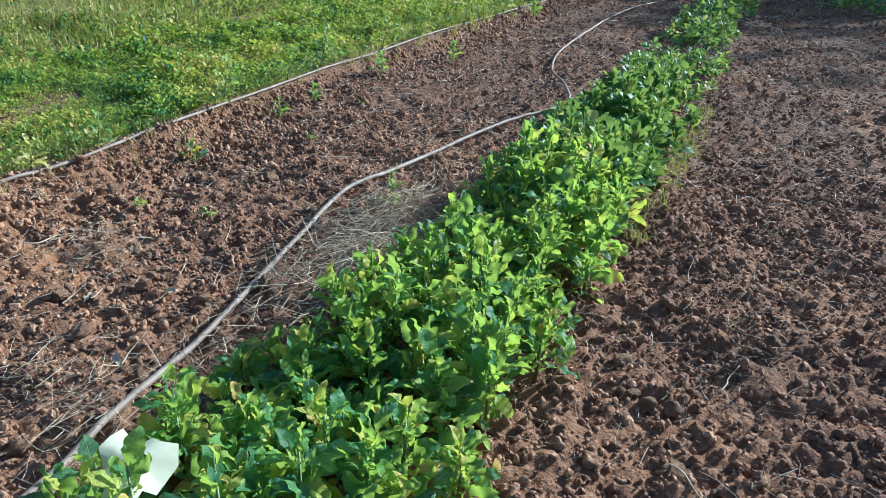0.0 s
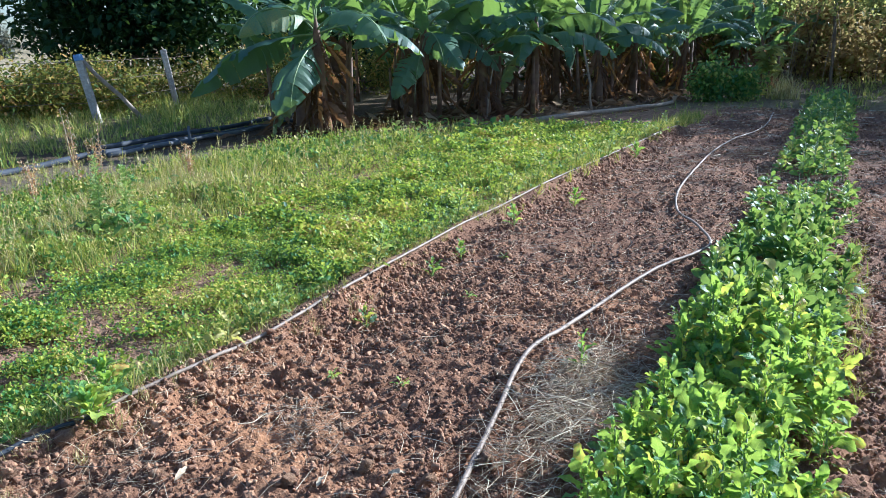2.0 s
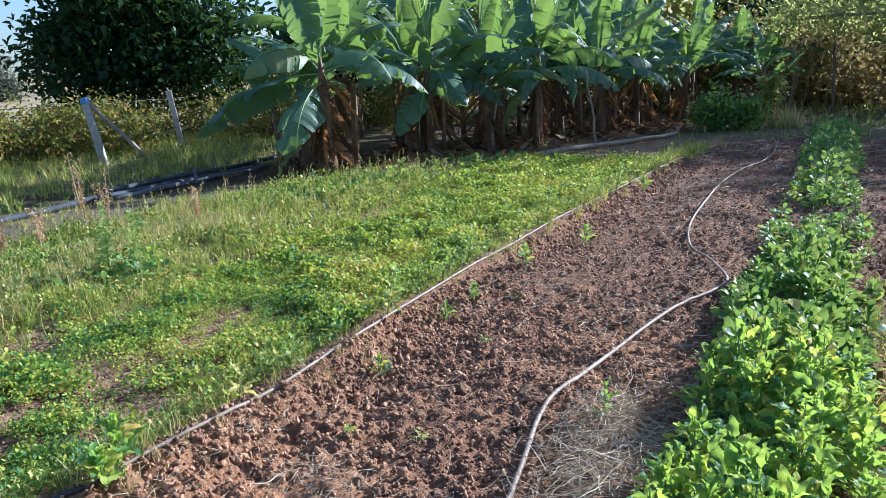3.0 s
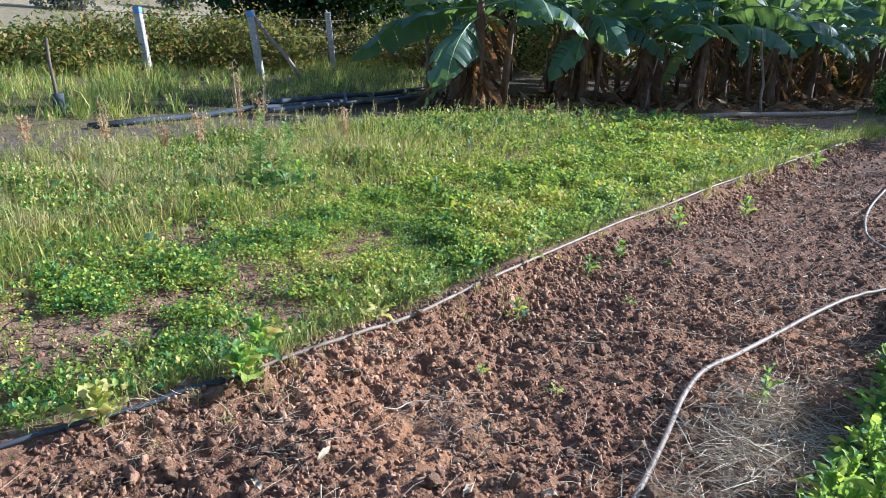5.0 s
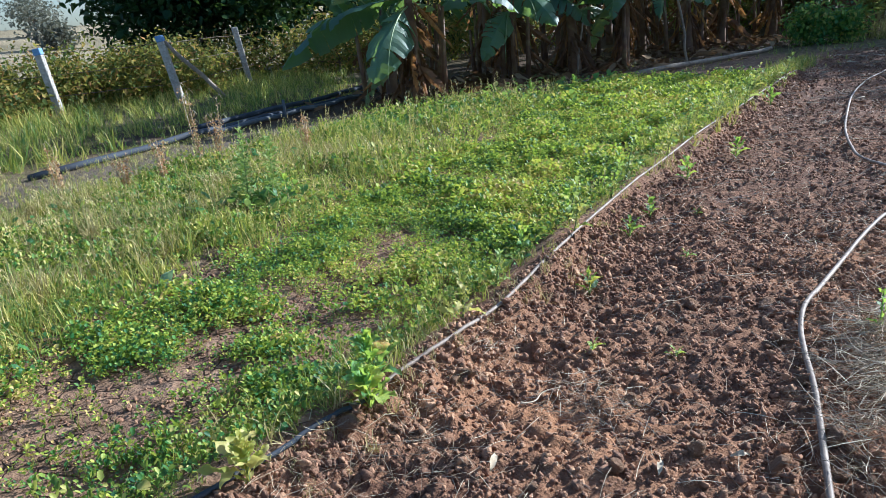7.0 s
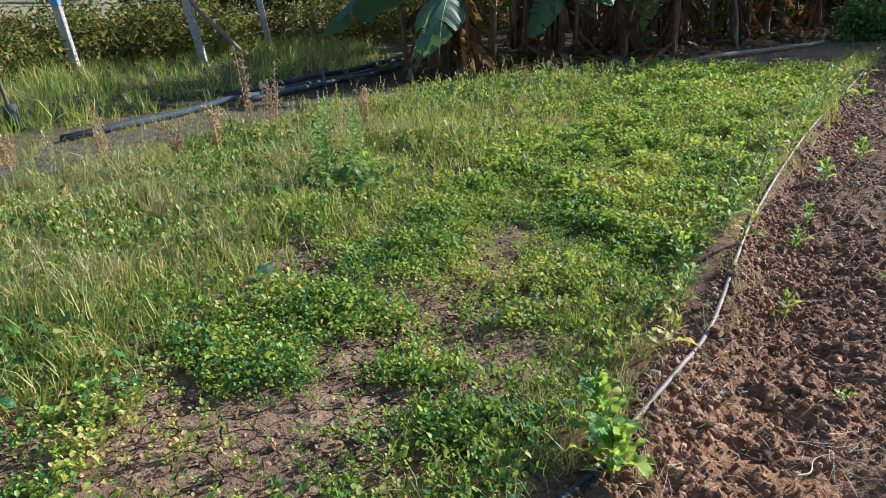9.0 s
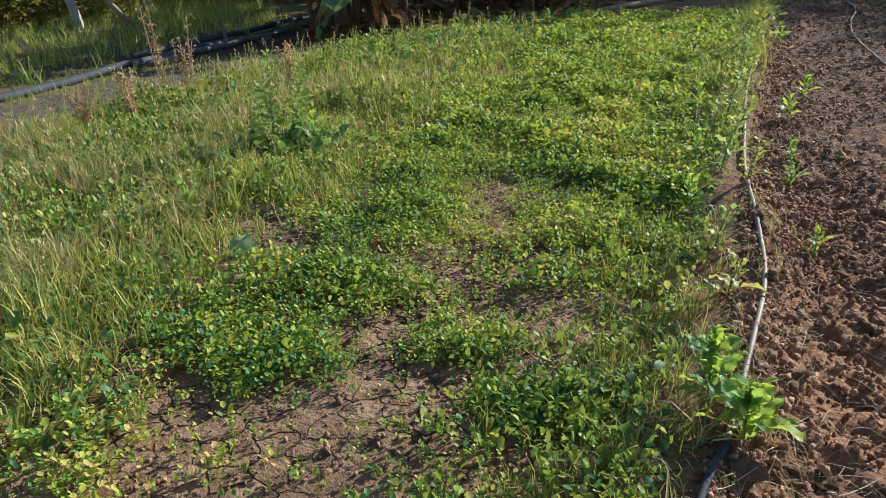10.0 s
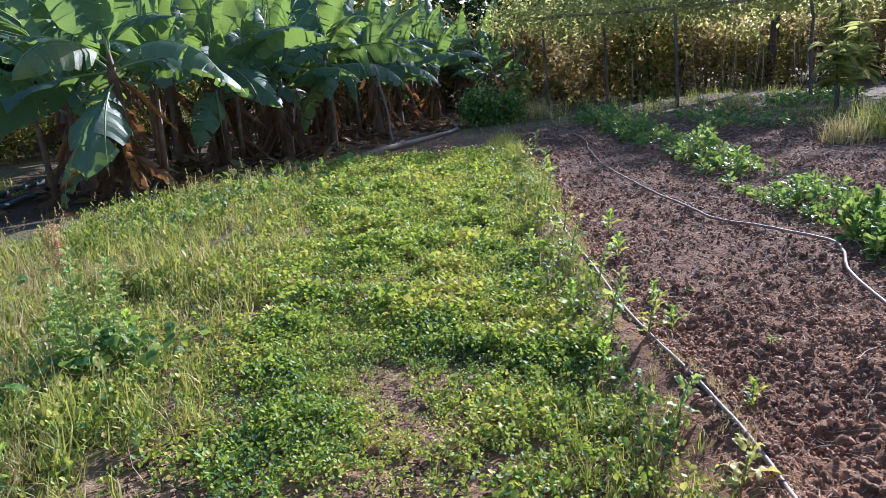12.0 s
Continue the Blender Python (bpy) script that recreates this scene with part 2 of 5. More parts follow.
M["yellow_leaf"] = leafy("yellowing_mustard_leaf", [(0.0, (0.20, 0.30, 0.06)), (0.5, (0.46, 0.46, 0.10)), (1.0, (0.64, 0.56, 0.22))], (0.7, 0.66, 0.1), 0.4, 0.5, 30, by_object=True)
M["tall_leaf"] = leafy("pale_weed_leaf", [(0.0, (0.14, 0.26, 0.08)), (0.6, (0.28, 0.40, 0.12)), (1.0, (0.50, 0.52, 0.20))], (0.6, 0.68, 0.12), 0.4, 0.5, 30, by_object=True)
M["stalk"] = solid("pale_green_stalk", [(0.3, (0.10, 0.17, 0.05)), (0.7, (0.23, 0.30, 0.11))], 30, 0.5, 0.3, 0.002)
# Crop leaf tones also put sunlit and shaded clumps into the colour
M["clover"] = leafy("small_round_leaf", [(0.0, (0.016, 0.085, 0.044)), (0.25, (0.042, 0.16, 0.05)), (0.44, (0.13, 0.29, 0.055)), (0.62, (0.36, 0.45, 0.06)), (0.84, (0.56, 0.54, 0.09)), (1.0, (0.60, 0.42, 0.15))], (0.66, 0.74, 0.06), 0.36, 0.5, 60, spec=0.25, patch=2.3, own=0.9, coarse=1.5)
M["grass"] = leafy("rough_grass", [(0.0, (0.03, 0.10, 0.03)), (0.32, (0.10, 0.22, 0.045)), (0.6, (0.34, 0.37, 0.07)), (1.0, (0.66, 0.54, 0.18))], (0.66, 0.66, 0.08), 0.34, 0.55, 40, patch=1.6, own=1.1, coarse=1.6)
M["weed_leaf"] = leafy("meadow_weed_leaf", [(0.0, (0.02, 0.095, 0.03)), (0.38, (0.07, 0.20, 0.042)), (0.66, (0.30, 0.38, 0.06)), (1.0, (0.64, 0.52, 0.18))], (0.62, 0.68, 0.06), 0.32, 0.5, 50, spec=0.25, patch=1.6, own=1.0)
M["dry_grass"] = leafy("dry_grass", [(0.0, (0.20, 0.20, 0.07)), (0.5, (0.48, 0.40, 0.15)), (1.0, (0.72, 0.60, 0.32))], (0.70, 0.56, 0.2), 0.28, 0.6, 40)
M["seed"] = leafy("russet_seed_head", [(0.0, (0.36, 0.18, 0.09)), (0.5, (0.54, 0.33, 0.16)), (1.0, (0.68, 0.54, 0.28))], (0.6, 0.36, 0.15), 0.3, 0.7, 40)
M["banana"] = banana_material()
M["banana_old"] = leafy("withered_banana_leaf", [(0.0, (0.07, 0.04, 0.026)), (0.5, (0.17, 0.095, 0.055)), (0.8, (0.24, 0.13, 0.07)), (0.93, (0.36, 0.16, 0.05)), (1.0, (0.45, 0.26, 0.08))], (0.5, 0.24, 0.07), 0.26, 0.75, 9, by_object=True, spec=0.2)
M["litter"] = leafy("dead_leaf_litter", [(0.0, (0.06, 0.036, 0.022)), (0.6, (0.18, 0.105, 0.055)), (1.0, (0.36, 0.25, 0.14))], (0.4, 0.22, 0.1), 0.2, 0.8, 9, spec=0.15)
M["midrib"] = solid("banana_midrib", [(0.3, (0.15, 0.22, 0.07)), (0.7, (0.30, 0.36, 0.15))], 10, 0.45, 0.2, 0.002)
M["pseudostem"] = solid("banana_stem_sheath", [(0.25, (0.055, 0.028, 0.018)), (0.5, (0.16, 0.085, 0.045)), (0.7, (0.26, 0.19, 0.08)), (0.85, (0.22, 0.26, 0.09))], 7, 0.7, 0.6, 0.01)
M["dark_leaf"] = leafy("dark_tree_leaf", [(0.0, (0.014, 0.04, 0.018)), (0.6, (0.028, 0.066, 0.024)), (1.0, (0.06, 0.10, 0.03))], (0.16, 0.26, 0.03), 0.2, 0.5, 20, spec=0.2)
M["bush_leaf"] = leafy("hedge_leaf", [(0.0, (0.03, 0.065, 0.022)), (0.4, (0.08, 0.13, 0.035)), (0.76, (0.30, 0.29, 0.07)), (1.0, (0.50, 0.24, 0.10))], (0.58, 0.52, 0.08), 0.32, 0.6, 20, spec=0.12)
M["vine_leaf"] = leafy("vine_leaf", [(0.0, (0.07, 0.13, 0.04)), (0.5, (0.15, 0.21, 0.06)), (0.8, (0.30, 0.29, 0.10)), (1.0, (0.42, 0.29, 0.14))], (0.86, 0.84, 0.24), 0.6, 0.6, 20, spec=0.15)
M["thicket"] = leafy("half_dry_thicket_leaf", [(0.0, (0.09, 0.06, 0.035)), (0.4, (0.22, 0.145, 0.075)), (0.7, (0.32, 0.24, 0.10)), (0.85, (0.22, 0.27, 0.08)), (1.0, (0.42, 0.38, 0.15))], (0.70, 0.55, 0.22), 0.46, 0.7, 20, spec=0.12)
# Distance haze is painted into these two pale far colours
M["hill_leaf"] = leafy("haze_painted_far_leaf", [(0.0, (0.12, 0.13, 0.10)), (1.0, (0.22, 0.22, 0.17))], (0.3, 0.3, 0.2), 0.2, 0.8, 5, spec=0.1)
M["hill"] = solid("haze_painted_far_woodland", [(0.3, (0.14, 0.15, 0.13)), (0.6, (0.21, 0.215, 0.19))], 0.05, 1.0, 0.2, 1.0)


# ---- helpers for meshes ----
LATTICE = np.random.RandomState(5).rand(8, 256, 256)


def vnoise(x, y, scale, layer=0):
    """Smooth value noise, 0 to 1."""
    u, v = np.asarray(x) / scale + 91.3, np.asarray(y) / scale + 47.9
    i, j = np.floor(u).astype(int), np.floor(v).astype(int)
    a, b = u - i, v - j
    a, b = a * a * (3 - 2 * a), b * b * (3 - 2 * b)
    g = LATTICE[layer]
    i0, i1, j0, j1 = i % 256, (i + 1) % 256, j % 256, (j + 1) % 256
    return (g[i0, j0] * (1 - a) + g[i1, j0] * a) * (1 - b) + (g[i0, j1] * (1 - a) + g[i1, j1] * a) * b


def lumps(x, y, size, seed):
    """Rounded clods, 0 to 1: the tallest dome of the jittered cells around."""
    r = np.random.RandomState(seed)
    jx, jy, rad, tall = r.rand(4, 128, 128)
    wx, wy = vnoise(x, y, size * 0.55, 3) - 0.5, vnoise(x, y, size * 0.55, 4) - 0.5
    u, v = (np.asarray(x) + 0.75 * size * wx) / size + 300, (np.asarray(y) + 0.75 * size * wy) / size + 300
    i, j = np.floor(u).astype(int), np.floor(v).astype(int)
    top = np.zeros(u.shape)
    for di in (-1, 0, 1):
        for dj in (-1, 0, 1):
            a, b = (i + di) % 128, (j + dj) % 128
            d = np.hypot(i + di + jx[a, b] - u, j + dj + jy[a, b] - v) / (0.45 + 0.45 * rad[a, b])
            top = np.maximum(top, (0.35 + 0.65 * tall[a, b]) * np.sqrt(np.clip(1 - d * d, 0, 1)))
    return top


def step(v, lo, hi):
    t = np.clip((np.asarray(v) - lo) / (hi - lo), 0, 1)
    return t * t * (3 - 2 * t)


EDGE = [(-3.32, -0.5), (-3.25, 0.6), (-3.19, 1.09), (-3.14, 1.4), (-3.1, 1.95), (-3.08, 2.45), (-3.13, 3.05), (-3.22, 3.93), (-3.27, 5.0), (-3.31, 6.1), (-3.31, 7.5), (-3.29, 9.1), (-3.26, 11.0), (-3.24, 12.6)]


def edge_x(y):
    """Where the bund's ridge, with the hose on it, runs."""
    return np.interp(y, [q[1] for q in EDGE], [q[0] for q in EDGE])


def ground_z(x, y):
    """Height of the ground: lumpy beds, a low bund along the plot, soft rolls, a dry hillside far beyond the fence."""
    x, y = np.asarray(x, float), np.asarray(y, float)
    bed = step(x, -3.22, -3.06) * step(-y, -18.5, -17) * step(-x, -6, -4)
    plot = step(-x, 3.3, 3.6) * step(x, -9, -7)
    bed = bed * step(y, -0.6, 0.3) * step(-x, -2.6, -1.8)
    rough = 0.6 + 0.6 * vnoise(x, y, 0.5, 6)
    z = bed * rough * (0.036 * (lumps(x, y, 0.12, 1) - 0.4) + 0.036 * (lumps(x, y, 0.055, 2) - 0.4) + 0.018 * (vnoise(x, y, 0.022, 7) - 0.5) + 0.06 * (vnoise(x, y, 0.3) - 0.5)) + bed * 0.05 * (vnoise(x, y, 0.9, 2) - 0.5)
    z += plot * (0.03 * (vnoise(x, y, 0.4, 3) - 0.5) + 0.015 * (vnoise(x, y, 0.12, 4) - 0.5))
    off = x - edge_x(y) + 0.03 + 0.07 * (vnoise(x, y, 0.3, 5) - 0.5)
    crumb = (0.45 + vnoise(x, y, 0.16, 1)) * (lumps(x, y, 0.07, 8) - 0.35)
    z += (0.13 + 0.03 * (vnoise(x, y, 0.5, 7) - 0.5)) * np.exp(-(off / np.where(off > 0, 0.15, 0.24)) ** 2) * step(-y, -14, -12)
    z += 0.035 * crumb * np.exp(-((off - 0.09) / 0.1) ** 2) * step(-y, -14, -12)
    z += 0.04 * np.exp(-((x + 0.8 + 0.015 * y) / 0.4) ** 2) * step(-y, -19, -17)
    z += 5.5 * step(-x, 32, 130) * (0.8 + 0.4 * vnoise(x, y, 60, 2)) * step(y, -60, 0)
    return z - 0.01


def soup(name, verts, tris, mat, parent=None, smooth=False):
    """A mesh object from arrays of corners and triangles."""
    verts, tris = np.asarray(verts, np.float32), np.asarray(tris, np.int32)
    k = tris.shape[1]
    me = bpy.data.meshes.new(name)
    me.vertices.add(len(verts))
    me.vertices.foreach_set("co", verts.ravel())
    me.loops.add(tris.size)
    me.loops.foreach_set("vertex_index", tris.ravel())
    me.polygons.add(len(tris))
    me.polygons.foreach_set("loop_start", np.arange(0, tris.size, k, dtype=np.int32))
    if smooth:
        me.polygons.foreach_set("use_smooth", np.ones(len(tris), bool))
    me.materials.append(mat)
    me.update(calc_edges=True)
    me.validate()
    ob = new(name, me)
    if parent:
        ob.parent = parent
    return ob


def join(pieces):
    vs, fs, n = [], [], 0
    for v, f in pieces:
        vs.append(v)
        fs.append(np.asarray(f) + n)
        n += len(v)
    return np.concatenate(vs), np.concatenate(fs)


def turns(yaw, pitch, roll):
    """Arrays of rotation matrices: roll about y, pitch about x, then yaw about z."""
    cy, sy, cp, sp, cr, sr = np.cos(yaw), np.sin(yaw), np.cos(pitch), np.sin(pitch), np.cos(roll), np.sin(roll)
    o, l = np.zeros_like(cy), np.ones_like(cy)
    z = np.stack([cy, -sy, o, sy, cy, o, o, o, l], -1).reshape(-1, 3, 3)
    x = np.stack([l, o, o, o, cp, -sp, o, sp, cp], -1).reshape(-1, 3, 3)
    y = np.stack([cr, o, sr, o, l, o, -sr, o, cr], -1).reshape(-1, 3, 3)
    return z @ x @ y


def spread(shapes, at, rot, size):
    """Copies of some (verts, tris) shapes, in turn, at places, turns and sizes, as one soup."""
    at, size = np.asarray(at, float), np.asarray(size, float)
    if size.ndim == 1:
        size = size[:, None]
    which = rs.randint(len(shapes), size=len(at))
    made = []
    for k, (v, f) in enumerate(shapes):
        sel = which == k
        if not sel.any():
            continue
        p = np.einsum("nij,nvj->nvi", rot[sel], v[None] * size[sel][:, None, :]) + at[sel][:, None, :]
        n = sel.sum()
        made.append((p.reshape(-1, 3), (f[None] + (np.arange(n) * len(v))[:, None, None]).reshape(-1, 3)))
    return join(made)


def blade(length, width, rows, profile, bend=0.6, fold=0.25, wave=0.0, twist=0.0):
    """A leaf that grows along +y from the origin: three corners a row, folded at the midrib, drooping by bend (radians)."""
    v, f = [], []
    y = z = 0.0
    for i in range(rows + 1):
        t = i / rows
        a = bend * (0.45 - t)
        if i:
            y += math.cos(a) * length / rows
            z += math.sin(a) * length / rows
        w = max(width * profile(t), 0.0008)
        w2 = wave * math.sin(t * 17 + 1)
        s, c = math.sin(twist * t), math.cos(twist * t)
        for side in (-1, 0, 1):
            dz = abs(side) * (w * fold + w2 * side)
            v.append((side * w * c - dz * s, y, z + dz * c + side * w * s))
        if i:
            b = 3 * i
            for k in (0, 1):
                f += [(b - 3 + k, b - 2 + k, b + 1 + k), (b - 3 + k, b + 1 + k, b + k)]
    return np.array(v), np.array(f)


def tube(points, radii, sides=8, cap=True):
    """A tube along points."""
    pts = [Vector(p) for p in points]
    v, f = [], []
    for i, p in enumerate(pts):
        d = (pts[min(i + 1, len(pts) - 1)] - pts[max(i - 1, 0)]).normalized()
        a = d.cross(Vector((0.31, 0.17, 0.93)) if abs(d.z) < 0.9 else Vector((1, 0.2, 0))).normalized()
        b = d.cross(a)
        for k in range(sides):
            w = 2 * math.pi * k / sides
            v.append(p + (a * math.cos(w) + b * math.sin(w)) * radii[i])
        if i:
            for k in range(sides):
                q, r = (i - 1) * sides + k, (i - 1) * sides + (k + 1) % sides
                f += [(q, r, r + sides), (q, r + sides, q + sides)]
    if cap:
        n = len(v)
        v += [pts[0], pts[-1]]
        for k in range(sides):
            f += [(n, (k + 1) % sides, k), (n + 1, n - sides + k, n - sides + (k + 1) % sides)]
    return np.array([tuple(p) for p in v]), np.array(f)


def curve(points, n):
    """A smooth line through some points."""
    p = np.array(points, float)
    p = np.concatenate([[2 * p[0] - p[1]], p, [2 * p[-1] - p[-2]]])
    out = []
    for s in np.linspace(0, len(points) - 1 - 1e-6, n):
        i, t = int(s), s - int(s)
        a, b, c, d = p[i:i + 4]
        out.append(0.5 * (2 * b + (c - a) * t + (2 * a - 5 * b + 4 * c - d) * t * t + (3 * b - a - 3 * c + d) * t ** 3))
    return np.array(out)


def part(name, vf, mat, parent, label="", smooth=True):
    ob = soup(name, vf[0], vf[1], mat, parent, smooth)
    if label:
        ob["label"] = label
    return ob


def thing(name, x, y, z, label, category, group="", kind="", rz=0.0):
    ob = new(name)
    ob.matrix_world = pose(x, y, z, 0, 0, rz)
    return tagged(ob, label, category, group, kind)


def gz(x, y):
    return float(ground_z(x, y))


# ---- the ground ----
def axis(lo, hi, fine, growth, reach, near, nearer):
    a = list(np.arange(lo, near[0], fine)) + list(np.arange(near[0], near[1], nearer)) + list(np.arange(near[1], hi, fine))
    for sign in (1, -1):
        d, p = fine, (hi if sign > 0 else lo)
        while abs(p) < reach:
            d *= growth
            p += sign * d
            a.append(p)
    return np.array(sorted(a))


gx, gy = axis(-6.4, 1.8, 0.05, 1.13, 2500, (-3.5, 0.5), 0.0165), axis(-0.2, 8.5, 0.045, 1.11, 2500, (0.7, 4.4), 0.0175)
X, Y = np.meshgrid(gx, gy, indexing="ij")
nx, ny = X.shape
idx = np.arange(nx * ny).reshape(nx, ny)
quads = np.stack([idx[:-1, :-1], idx[1:, :-1], idx[1:, 1:], idx[:-1, 1:]], -1).reshape(-1, 4)
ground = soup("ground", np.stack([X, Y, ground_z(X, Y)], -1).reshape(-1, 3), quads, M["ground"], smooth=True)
tagged(ground, "red-brown tilled garden soil with cracked clay and dry field beyond", "ground", kind="structure")


def far_ridge():
    """A low line of trees on the horizon, its haze held in the pale colour."""
    n = 900
    a = np.radians(np.linspace(0, 360, n))
    r = 420 + 60 * np.sin(a * 3)
    top = 3 + 4 * vnoise(a * 40, a * 0, 1.7) + 2.0 * vnoise(a * 40, a * 0, 0.21, 1) + 1.5 * vnoise(a * 40, a * 0, 0.08, 2) - 1.0
    lo = np.stack([r * np.sin(a), r * np.cos(a), a * 0 - 1], -1)
    hi = np.stack([r * np.sin(a) * 1.05, r * np.cos(a) * 1.05, top], -1)
    v = np.concatenate([lo, hi])
    f = [(i, i + 1, n + i + 1) for i in range(n - 1)] + [(i, n + i + 1, n + i) for i in range(n - 1)]
    tagged(soup("backdrop", v, np.array(f), M["hill"]), "line of distant trees with haze painted into its colour", "backdrop", kind="structure")


far_ridge()


# ---- tilled soil: clods ----
def clod_shape(seed, detail=1):
    bm = bmesh.new()
    bmesh.ops.create_icosphere(bm, subdivisions=detail, radius=1.0)
    r = np.random.RandomState(seed)
    flats = [(Vector(r.randn(3)).normalized(), r.uniform(0.35, 0.75)) for _ in range(9)]
    knobs = [(Vector(r.randn(3)).normalized(), r.uniform(0.1, 0.35)) for _ in range(5)]
    for v in bm.verts:
        n = v.co.normalized()
        for d, k in flats:
            over = v.co.dot(d) - k
            if over > 0:
                v.co -= d * over * 0.9
        for d, k in knobs:
            v.co += n * k * max(0.0, n.dot(d)) ** 6
        if detail > 2:
            v.co += n * (0.3 * noise.noise(v.co * 3.1 + Vector((seed, 0, 0))) + 0.22 * noise.noise(v.co * 7.3 + Vector((0, seed, 0))))
        else:
            v.co *= 0.62 + 0.62 * r.rand()
        v.co.z *= 0.85
    bmesh.ops.triangulate(bm, faces=bm.faces)
    bm.verts.index_update()
    vs = np.array([v.co[:] for v in bm.verts])
    fs = np.array([[v.index for v in f.verts] for f in bm.faces])
    bm.free()
    return vs, fs


CLODS = [clod_shape(s, 2) for s in range(10)]
SMALL_CLODS = [clod_shape(s + 50, 1) for s in range(8)]


def clods():
    parts = []
    for shapes, n, lo, hi, y0, y1, x0, x1 in (
            (CLODS, 350, 0.02, 0.036, 3.0, 5.0, -3.15, 1.2), (SMALL_CLODS, 40000, 0.005, 0.017, 0.4, 4.6, -3.2, 1.0), (CLODS, 7500, 0.011, 0.027, 0.4, 4.8, -3.2, 1.0), (CLODS, 800, 0.012, 0.028, 0.3, 5.5, -3.12, -2.9), (SMALL_CLODS, 5000, 0.005, 0.018, 0.3, 6.0, -3.22, -2.95), (SMALL_CLODS, 2600, 0.014, 0.034, 5.5, 13.0, -3.28, -2.95),
            (SMALL_CLODS, 20000, 0.008, 0.022, 4.3, 10.0, -3.2, 2.2), (CLODS, 2600, 0.016, 0.034, 4.5, 10.0, -3.2, 2.2), (SMALL_CLODS, 9000, 0.015, 0.034, 9.5, 17.5, -3.2, 3.5), (SMALL_CLODS, 3000, 0.01, 0.04, -2.5, 0.5, -3.2, 2.0),
            (SMALL_CLODS, 7000, 0.004, 0.014, 0.3, 4.5, -5.6, -3.4), (CLODS, 260, 0.012, 0.026, 0.3, 4.0, -5.6, -3.4)):
        x, y = rs.uniform(x0, x1, n), rs.uniform(y0, y1, n)
        keep = rs.rand(n) < 0.25 + 0.9 * vnoise(x, y, 0.35, 6)
        x, y = x[keep], y[keep]
        s = lo + (hi - lo) * rs.rand(len(x)) ** 2.2
        at = np.stack([x, y, ground_z(x, y) + s * 0.2], -1)
        rot = turns(rs.uniform(0, 6.28, len(x)), rs.uniform(-3, 3, len(x)), rs.uniform(-1.5, 1.5, len(x)))
        parts.append(spread(shapes, at, rot, s[:, None] * rs.uniform(0.7, 1.3, (len(x), 3)) * (1.0, 1.0, 0.8)))
    v, f = join(parts)
    tagged(soup("soil_clods", v, f, M["clod"]), "crumbly red-brown clods of freshly tilled soil", "soil", kind="stuff")


clods()


# ---- mustard row ----
def mustard_profile(t):
    """A petiole with small lobes, then a broad round end lobe."""
    if t < 0.34:
        return 0.06 + 0.20 * math.exp(-((t - 0.25) / 0.035) ** 2)
    u = ((t - 0.34) / 0.66) ** 0.82
    return math.sqrt(max(0.0, 1 - (2 * u - 1) ** 2)) * (1 + 0.09 * math.sin(u * 30)) + 0.06 * (1 - u)


MUSTARD = [blade(0.165 + 0.012 * (k % 3), 0.021 + 0.0045 * (k % 4), 18, mustard_profile, 0.35 + 0.42 * (k % 5), 0.05 + 0.24 * (k % 3), 0.008, 0.5 * (k % 3 - 1)) for k in range(10)]


FAR_MUSTARD = [blade(0.165, 0.028 + 0.004 * k, 8, mustard_profile, 0.4 + 0.4 * k, 0.06 + 0.08 * k, 0.004, 0.4 * (k - 1)) for k in range(4)]


def row_edge(y):
    """Half width, height and presence of the mustard row along y."""
    gap = 1 - 0.7 * math.exp(-((y - 8.3) / 0.4) ** 2) - 0.8 * math.exp(-((y - 11.9) / 0.45) ** 2) - 0.3 * float(step(y, 4.0, 5.5))
    big = 1.0 + 0.2 * math.exp(-((y - 10.0) / 1.2) ** 2) + 0.45 * float(step(y, 12.2, 13.5)) - 0.25 * math.exp(-((y - 6.6) / 1.6) ** 2)
    return (0.32 + 0.16 * (float(vnoise(y, 0, 0.9)) - 0.5)) * (0.8 + 0.2 * big), (0.22 + 0.10 * float(vnoise(y, 3, 0.7, 1))) * big, gap


def mustard_leaves(n, height, r):
    """Places, turns and sizes of one plant's leaves about its root."""
    k = np.arange(n)
    yaw = k * 2.4 + r.uniform(0, 6)
    t = (k + 0.5) / n
    pitch = np.radians(22 + 52 * t + r.normal(0, 24, n))
    z = height * (0.12 + 0.72 * t) * r.uniform(0.8, 1.1, n)
    at = np.stack([0.012 * np.cos(yaw), 0.012 * np.sin(yaw), z], -1)
    return at, yaw, pitch, r.normal(0, 0.7, n), r.uniform(0.35, 1.05, n) * (1.08 - 0.4 * t) * (0.62 + height)


